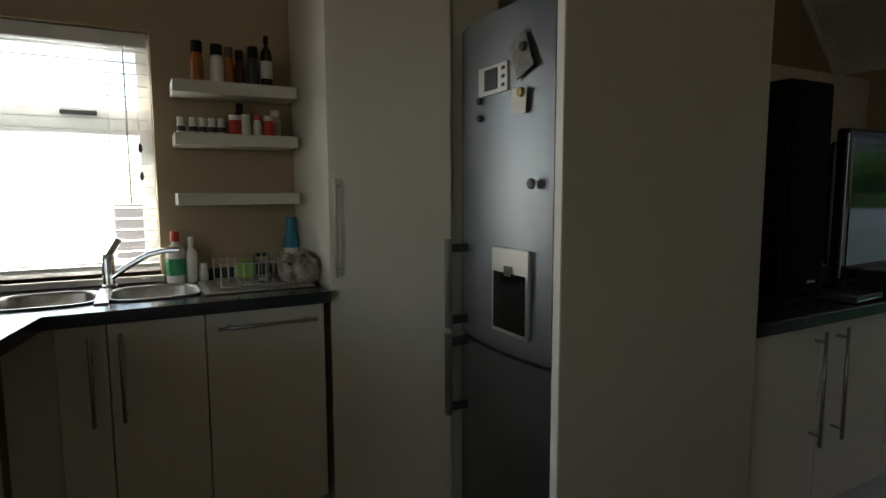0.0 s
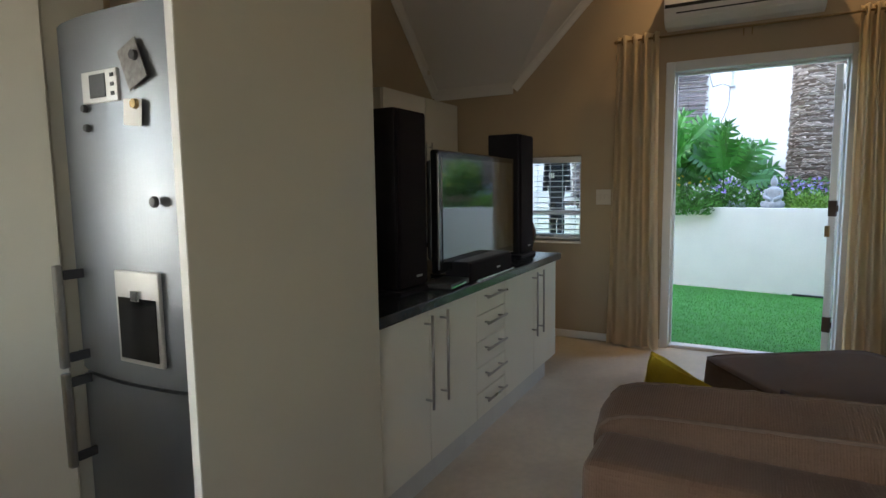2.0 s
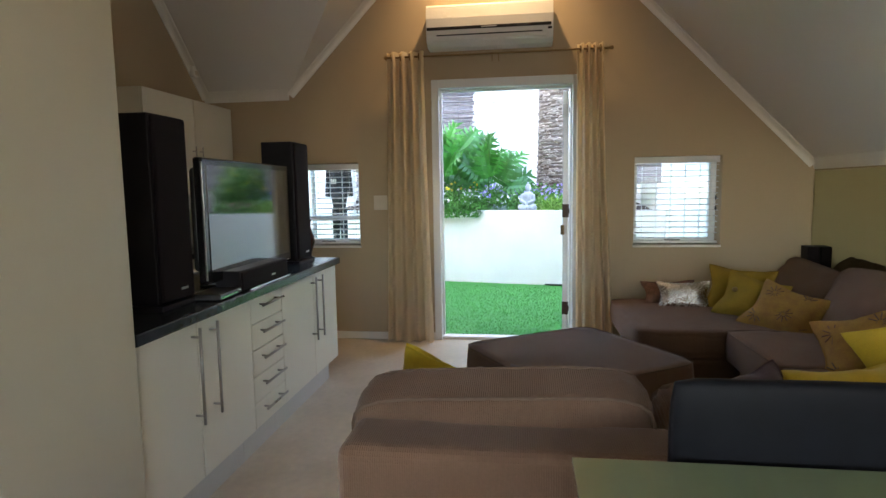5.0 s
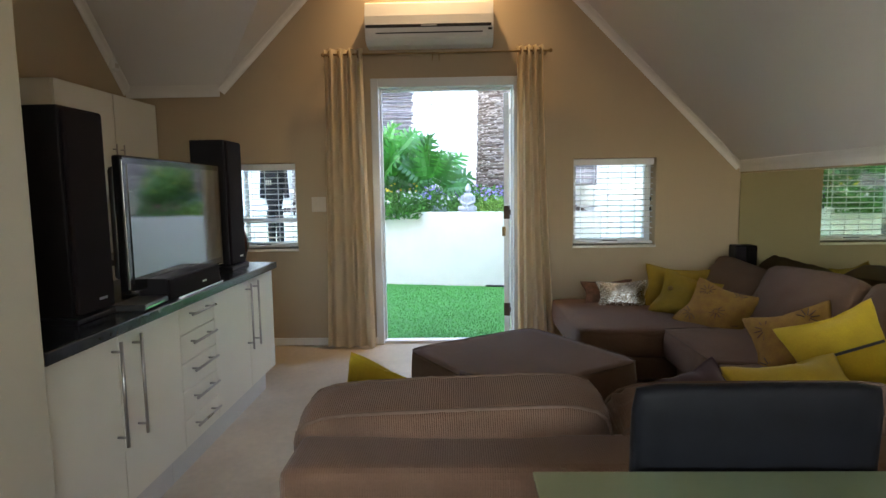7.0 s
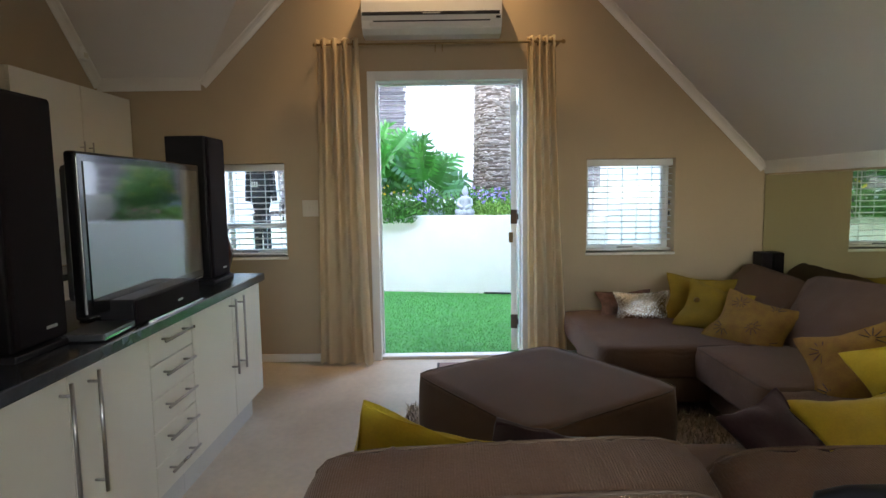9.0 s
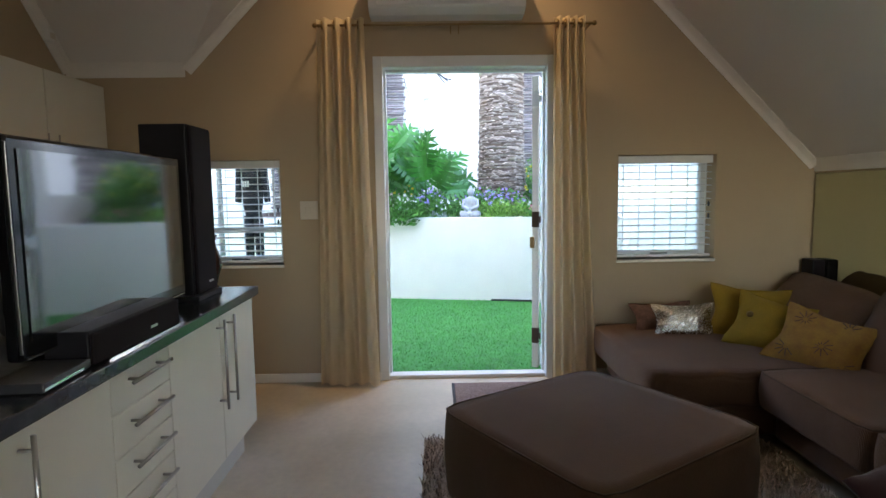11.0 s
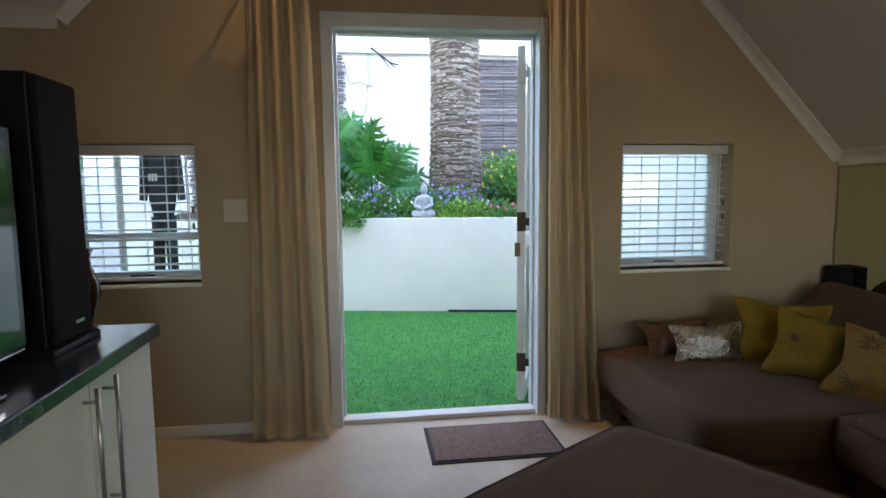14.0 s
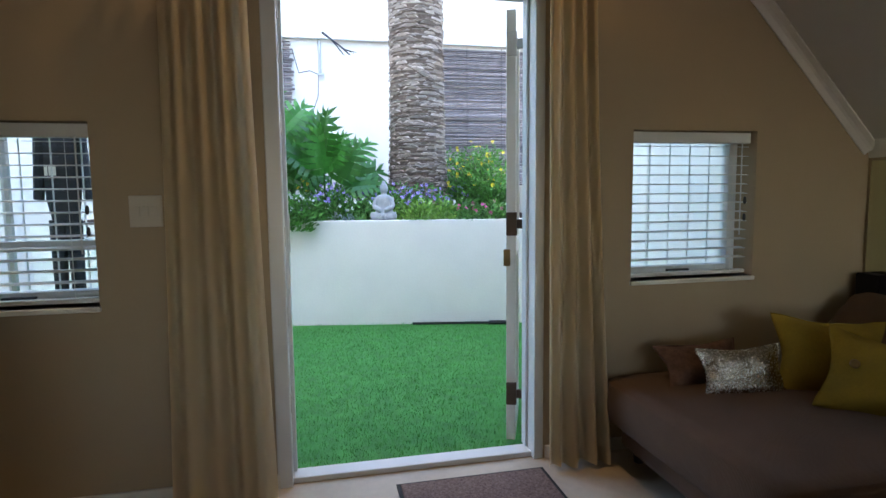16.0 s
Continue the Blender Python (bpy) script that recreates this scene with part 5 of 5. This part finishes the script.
def reed_screen(y0, y1, z0, z1, label):
    s = thing("reed_screen", (X_BW - 0.03, (y0 + y1) / 2, z0), label, "reed screen", "reed screens")
    w = (y1 - y0) / 2
    r = random.Random(int(y0 * 100))
    n = int((z1 - z0) / 0.022)
    for k in range(n):
        z = 0.011 + k * 0.022
        bm = tube((r.uniform(-0.01, 0.01), -w - r.uniform(-0.04, 0.02), z + r.uniform(-0.006, 0.006)), (r.uniform(-0.01, 0.01), w + r.uniform(-0.04, 0.02), z + r.uniform(-0.006, 0.006)), r.uniform(0.008, 0.0125), n=6)
        part("reed", bm, M_REED_PIECE, s)
    for k in range(4):
        y = -w + 2 * w * (k + 0.5) / 4
        part("binding_wire", tube((-0.02, y, 0), (-0.02, y, z1 - z0), 0.003, n=5), M_DARKPL, s)


M_REED_PIECE = material("weathered_reed_cane", (0.2, 0.175, 0.175), 0.8, vary=0.3, scale=15, fine=90, bump=0.5, piece_vary=0.6)
reed_screen(-2.75, -0.9, 1.05, 3.06, "weathered grey-brown reed screen on the garden wall")
reed_screen(0.57, 2.6, 1.05, 3.06, "weathered grey-brown reed screen on the garden wall")
pipe = thing("conduit", (X_BW - 0.03, 0.25, 2.66), "grey conduit with a loose cable on the garden wall", "conduit")
part("pipe", tube((0, 0, 0), (0, 0, 0.42), 0.018, n=10), M_PIPE, pipe)
part("pipe_elbow", tube((-0.03, 0.03, 0.005), (-0.03, -0.05, 0.005), 0.016, n=10), M_PIPE, pipe)
bm = bmesh.new()
cp = [Vector((-0.01, 0.0, 0.0)), Vector((-0.01, 0.12, 0.05)), Vector((-0.01, 0.25, 0.02)), Vector((-0.01, 0.3, 0.2)), Vector((-0.01, 0.32, 0.3))]
cp2 = [Vector((-0.01, 0.02, 0.0)), Vector((-0.01, 0.03, -0.25)), Vector((-0.01, 0.12, -0.5)), Vector((-0.01, 0.2, -0.68)), Vector((-0.01, 0.35, -0.72))]
for c in (cp, cp2):
    for a, b in zip(c, c[1:]):
        add_tube(bm, a, b, 0.005, n=5)
part("cable", bm, M_DARKPL, pipe, "thin loose grey cable")

# side walls of the yard, seen through the small windows
structure("yard_wall", box(X_OUT, 7.3, -2.1, -1.95, -0.13, 2.3), M_RENDER, "white rendered yard wall", "wall")
structure("yard_wall", box(7.302, 9.34, -2.1, -1.95, -0.13, 1.3), M_RENDER, "low white rendered yard wall beside the bed", "wall")
structure("yard_wall", box(X_OUT, 9.35, 4.4, 4.6, -0.13, 2.2), M_RENDER, "white rendered yard wall", "wall")

# palm
palm = thing("palm_tree", (8.12, -0.73, 0.95), "thick palm trunk with scaly grey-brown bark", "palm tree")
bm = bmesh.new()
r = random.Random(4)
core = [(0.36, -0.1), (0.33, 0.1), (0.3, 0.45), (0.285, 0.9), (0.275, 1.6), (0.27, 4.4)]
add_lathe(bm, core, 28)
part("trunk", bm, M_BARK_CORE, palm)
bm = bmesh.new()
for row in range(118):
    z = -0.02 + row * 0.023
    rad = float(np.interp(z, [c[1] for c in core], [c[0] for c in core]))
    n = 9
    for k in range(n):
        a = 2 * math.pi * (k + 0.5 * (row % 2)) / n + r.uniform(-0.09, 0.09)
        w, h, out = rad * 0.34 * r.uniform(0.5, 1.3), 0.02 * r.uniform(0.5, 1.5), r.uniform(0.002, 0.018)
        ca, sa = math.cos(a), math.sin(a)
        t = Vector((-sa, ca, 0))
        c0 = Vector((ca * (rad + 0.001), sa * (rad + 0.001), z + r.uniform(-0.017, 0.017)))
        o = Vector((ca, sa, 0))
        p = [c0 - t * w, c0 + t * w, c0 + t * w * r.uniform(0.2, 0.6) + Vector((0, 0, h)) + o * out, c0 - t * w * r.uniform(0.2, 0.6) + Vector((0, 0, h)) + o * out, c0 - t * w * 0.7 + Vector((0, 0, h * 1.15)) - o * 0.01, c0 + t * w * 0.7 + Vector((0, 0, h * 1.15)) - o * 0.01]
        v = [bm.verts.new(q) for q in p]
        bm.faces.new((v[0], v[1], v[2], v[3])), bm.faces.new((v[3], v[2], v[5], v[4]))
        bm.faces.new((v[0], v[3], v[4])), bm.faces.new((v[1], v[5], v[2]))
scales = part("bark", bm, M_TRUNK, palm, "overlapping leaf-base scales")
tagged(scales, kind="stuff")
for k in range(26):
    z0, tilt, a0 = 0.15 + 0.1 * k + r.uniform(-0.05, 0.05), r.uniform(-0.14, 0.14), r.uniform(0, 6.283)
    bm, ring = bmesh.new(), []
    for q in range(18):
        a = a0 + 3.4 * q / 17
        z = z0 + tilt * math.sin(a) + 0.03 * math.sin(3 * a + k) + r.uniform(-0.008, 0.008)
        rad = float(np.interp(z, [c[1] for c in core], [c[0] for c in core])) + 0.014
        ring.append(Vector((rad * math.cos(a), rad * math.sin(a), z)))
    for p, q in zip(ring, ring[1:]):
        add_tube(bm, p, q, 0.0045, n=4)
    part("fibre", bm, M_BARK_CORE, palm, "dark dry fibre wrapped round the trunk")
bm = tube((0.75, 0.95, 2.1), (0.72, 0.68, 1.9), 0.015, 0.004, 6)
for k in range(14):
    add_tube(bm, (0.74, 0.86 - 0.012 * k, 2.03 - 0.009 * k), (0.72 + r.uniform(-0.03, 0.03), 0.72 - 0.012 * k + r.uniform(-0.03, 0.03), 1.83 + 0.004 * k), 0.006, 0.001, 4)
part("dead_frond", bm, M_WETSUIT, palm, "hanging dark dry frond tip")


# plants
def lobed_leaf(bm, base, direction, size, r, droop=0.35):
    """A deeply cut arching leaf: a midrib with paired pointed lobes."""
    d = Vector(direction).normalized()
    facing = Vector((-1, r.uniform(-0.6, 0.6), r.uniform(0.1, 0.9)))
    sidev = d.cross(facing).normalized()
    upv = sidev.cross(d).normalized()
    def at(s, w, lift=0.0):
        return Vector(base) + d * s * size + sidev * w * size + upv * (-droop * s * s * size * 0.6 + lift * size)
    n = 7
    for k in range(n):
        s0, s1 = k / n, (k + 1) / n
        ln = 0.52 * math.sin(math.pi * (0.2 + 0.72 * (k + 0.5) / n)) * r.uniform(0.85, 1.15)
        sw = 0.02 + 0.2 * k / n
        for sg in (-1, 1):
            inner = [at(s0, 0), at(s1, 0)]
            mid = [at(s0 + sw * 0.4, sg * ln * 0.38, 0.05), at(s1 + sw * 0.4, sg * ln * 0.38, 0.05)]
            outer = [at(s0 + sw * 0.8 + 0.02, sg * ln * 0.78, 0.02), at(s1 + sw * 0.8 - 0.015, sg * ln * 0.78, 0.02)]
            v = [bm.verts.new(q) for q in inner + mid + outer]
            tip = bm.verts.new(at((s0 + s1) / 2 + sw * 1.25, sg * ln * 1.08, -0.06))
            bm.faces.new((v[0], v[1], v[3], v[2])), bm.faces.new((v[2], v[3], v[5], v[4])), bm.faces.new((v[4], v[5], tip))
    a, b = bm.verts.new(at(0.93, -0.06)), bm.verts.new(at(0.93, 0.06))
    bm.faces.new((a, b, bm.verts.new(at(1.12, 0))))


r = random.Random(12)
for (x, y, h, n) in ((7.95, 0.25, 0.62, 20), (7.9, 0.85, 0.9, 30), (7.85, 1.5, 0.85, 14)):
    ph = thing("philodendron", (x + 0.09, y, 1.0), "large green philodendron with deeply cut leaves", "plant", "philodendrons")
    for k in range(n):
        a = 2 * math.pi * k / n + r.uniform(-0.3, 0.3)
        hh = h * r.uniform(0.35, 1.0)
        tip = Vector((math.cos(a) * 0.22, math.sin(a) * 0.22, hh))
        part("stem", tube((0, 0, -0.05), tip, 0.009, 0.006, 6), M_LEAF, ph)
        bm = bmesh.new()
        lobed_leaf(bm, tip, (math.cos(a) * 0.4, math.sin(a), r.uniform(0.1, 1.1)), r.uniform(0.32, 0.46), r)
        part("leaf", bm, M_LEAF, ph)


def herb(name, x, y, z, rad, height, n, mat, label, flowers=None, nf=0, leaf=0.035, spread=1.0, category="plant"):
    """A clump of many narrow leaves on short stems, with small flower heads."""
    o = thing(name, (x + 0.09, y, z), label, category)
    rr = random.Random(int(x * 1000 + y * 77))
    bm = bmesh.new()
    for _ in range(n):
        a, q = rr.uniform(0, 6.283), rad * math.sqrt(rr.random())
        hz = height * rr.random() * (1 - 0.55 * (q / rad) ** 2)
        c = Vector((q * math.cos(a), q * math.sin(a) * spread, hz))
        d = Vector((math.cos(a) * 0.6 + rr.uniform(-0.7, 0.7), math.sin(a) * 0.6 + rr.uniform(-0.7, 0.7), rr.uniform(0.1, 1.0))).normalized()
        s = d.cross(Vector((rr.uniform(-1, 1), rr.uniform(-1, 1), rr.uniform(-1, 1)))).normalized() * leaf * 0.22
        ll = leaf * rr.uniform(0.7, 1.5)
        v = [bm.verts.new(p) for p in (c, c + d * ll * 0.5 + s, c + d * ll, c + d * ll * 0.5 - s)]
        bm.faces.new(v)
    tagged(part("foliage", bm, mat, o), kind="stuff")
    if flowers is not None and nf:
        bm = bmesh.new()
        for _ in range(nf):
            a, q = rr.uniform(0, 6.283), rad * math.sqrt(rr.random())
            c = Vector((q * math.cos(a), q * math.sin(a) * spread, height * (1 - 0.5 * (q / rad) ** 2) * rr.uniform(0.75, 1.1)))
            face = Matrix.Rotation(rr.uniform(-1.7, -0.5), 3, "Y") @ Matrix.Rotation(rr.uniform(-0.6, 0.6), 3, "X")
            for k in range(6):
                t = 6.283 * k / 6
                e = face @ Vector((0.015 * math.cos(t), 0.015 * math.sin(t), 0.004))
                e2 = face @ Vector((0.015 * math.cos(t + 0.8), 0.015 * math.sin(t + 0.8), 0.004))
                bm.faces.new([bm.verts.new(p) for p in (c, c + e, c + (e + e2) * 0.75, c + e2)])
        tagged(part("bloom", bm, flowers, o), kind="stuff")
    return o


ZB = 0.97
for k in range(7):
    y = 0.48 + 0.2 * k
    herb("groundcover", 7.5 + 0.19 * y + r.uniform(-0.05, 0.1), y, ZB - 0.04, 0.24, 0.3, 900, M_HERB, "bushy green ground cover with tiny white daisies", M_WHITE_PETAL, 16, 0.05)
trail = herb("trailing_plant", 7.44, 0.66, ZB - 0.1, 0.15, 0.2, 700, M_HERB, "trailing green plant hanging over the wall", None, 0, 0.06, 2.2)
for x, y in ((7.95, 0.05), (7.9, -0.3), (7.75, 0.2), (7.75, -0.75), (7.7, -0.5), (8.0, -1.25)):
    herb("lavender", x, y, ZB, 0.26, 0.34, 700, M_HERB, "green lavender clump with lilac flowers", M_LILAC, 55, 0.05)
for x, y in ((7.62, 0.1), (7.6, -0.05), (7.8, -1.1)):
    herb("groundcover", x, y, ZB - 0.02, 0.2, 0.24, 700, M_HERB, "bushy green ground cover with tiny white daisies", M_WHITE_PETAL, 8, 0.045)
for x, y in ((7.37, -0.66), (7.38, -0.86), (7.42, -0.54)):
    herb("sedum", x, y, ZB - 0.03, 0.15, 0.22, 420, M_LIME, "lime green succulent clump", None, 0, 0.045)
for x, y in ((7.3, -1.1), (7.26, -1.32)):
    herb("geranium", x, y, ZB - 0.03, 0.17, 0.2, 500, M_HERB, "small green plant with pink flowers", M_PINK, 8, 0.045)
for x, y in ((8.0, -1.3), (8.2, -1.5), (7.8, -1.45), (8.4, -1.2)):
    herb("daisy_bush", x, y, ZB, 0.27, 0.75, 2600, M_HERB, "tall green daisy bush with yellow flowers", M_PETAL, 22, 0.04)
for x, y in ((7.85, 0.5), (7.75, 0.75), (8.1, -0.2), (7.9, -0.95)):
    herb("yellow_daisy", x, y, ZB + 0.2, 0.12, 0.2, 60, M_HERB, "yellow daisy flowers among the leaves", M_PETAL, 7, 0.05)
herb("blue_succulent", 7.5, 0.1, ZB - 0.02, 0.1, 0.1, 220, M_GREY_LEAF, "small blue-grey rosette succulent plant", None, 0, 0.04)
grass = thing("ornamental_grass", (7.75, -1.45, ZB), "long arching green grass tuft", "plant")
bm = bmesh.new()
for k in range(90):
    a = r.uniform(0, 6.283)
    ln = r.uniform(0.35, 0.6)
    pts = []
    for q in range(5):
        s = q / 4
        pts.append(Vector((math.cos(a) * ln * 0.55 * s ** 1.4, math.sin(a) * ln * 0.55 * s ** 1.4, ln * (s - 0.45 * s * s))))
    sd = Vector((-math.sin(a), math.cos(a), 0)) * 0.004
    for p, q in zip(pts, pts[1:]):
        bm.faces.new([bm.verts.new(v) for v in (p - sd, p + sd, q + sd, q - sd)])
tagged(part("blades", bm, M_HERB, grass), kind="stuff")

# seated garden statue: one plain stone figure
bm = bmesh.new()
add_lathe(bm, [(0.1, 0), (0.125, 0.02), (0.12, 0.045), (0.085, 0.07), (0.072, 0.11), (0.078, 0.17), (0.07, 0.195), (0.03, 0.212), (0.028, 0.22), (0.042, 0.24), (0.045, 0.265), (0.036, 0.29), (0.02, 0.302), (0.018, 0.315), (0.006, 0.325)], 24)
for v in bm.verts:
    v.co.y *= 1.0 if v.co.z > 0.2 else 1.12
    v.co.x *= 0.75
for sg in (-1, 1):
    add_tube(bm, (0, sg * 0.083, 0.18), (-0.035, sg * 0.105, 0.11), 0.024, 0.02, 10)
    add_tube(bm, (-0.035, sg * 0.105, 0.11), (-0.085, sg * 0.02, 0.08), 0.02, 0.016, 10)
    add_tube(bm, (-0.02, sg * 0.13, 0.035), (-0.085, -sg * 0.03, 0.03), 0.034, 0.024, 10)
statue = part("garden_statue", bm, M_STONE, None, smooth=True)
statue.matrix_world = PM @ pose(0.12, -0.27, 0.97, 0, 0, -6)
statue.scale = (0.95, 0.9, 1.15)
melt = statue.modifiers.new("melt", "REMESH")
melt.mode, melt.voxel_size, melt.use_smooth_shade = "VOXEL", 0.006, True
soft = statue.modifiers.new("soft", "SMOOTH")
soft.iterations = 3
tagged(statue, "pale stone seated garden statue on the wall", "statue")

# broom handle lying by the wall
broom = thing("broom_handle", PM @ pose(-0.06, -0.95, 0.0), "thin black pole lying along the planter wall", "pole")
part("pole", tube((0, 0.42, 0), (0, -0.5, 0), 0.012, n=8), M_RUBBER, broom)
part("grip", tube((0, -0.3, 0), (0, -0.5, 0), 0.02, n=8), M_RUBBER, broom)

# garment hanging outside the small window
suit = thing("hanging_wetsuit", (5.75, 1.76, 0.78), "dark wetsuit hanging on a hanger in the yard", "wetsuit")
suit.scale = (0.62, 0.62, 0.85)
bm = bmesh.new()
add_lathe(bm, [(0.1, 0.32), (0.15, 0.5), (0.16, 0.8), (0.18, 1.02), (0.1, 1.1)], 16)
for v in bm.verts:
    v.co.x *= 0.4
part("torso", bm, M_WETSUIT, suit)
for sg in (-1, 1):
    part("sleeve", tube((0, sg * 0.15, 1.04), (0, sg * 0.21, 0.5), 0.06, 0.045, 10), M_WETSUIT, suit)
    part("leg", tube((0, sg * 0.065, 0.36), (0, sg * 0.075, -0.2), 0.075, 0.055, 10), M_WETSUIT, suit)
for k in range(3):
    part("chest_print", box(-0.085, -0.08, 0.02 + 0.035 * k, 0.045 + 0.035 * k, 0.66, 0.72), M_PLASTIC, suit, "pale printed bar")
part("hanger", tube((0, -0.16, 1.09), (0, 0.16, 1.09), 0.012, n=6), M_STEEL, suit)
part("hanger_hook", tube((0, 0, 1.09), (0, 0, 1.3), 0.006, n=6), M_STEEL, suit)
line = thing("washing_line", (5.75, 1.5, 1.85), "thin washing line across the yard", "washing line")
part("wire", tube((0, -0.9, 0), (0, 2.9, 0), 0.004, n=6), M_STEEL, line)
part("post", tube((0, 2.85, -1.87), (0, 2.85, 0.05), 0.03, n=8), M_PIPE, line)
part("post", tube((0, 0.55, -1.87), (0, 0.55, 0.05), 0.025, n=8), M_PIPE, line)
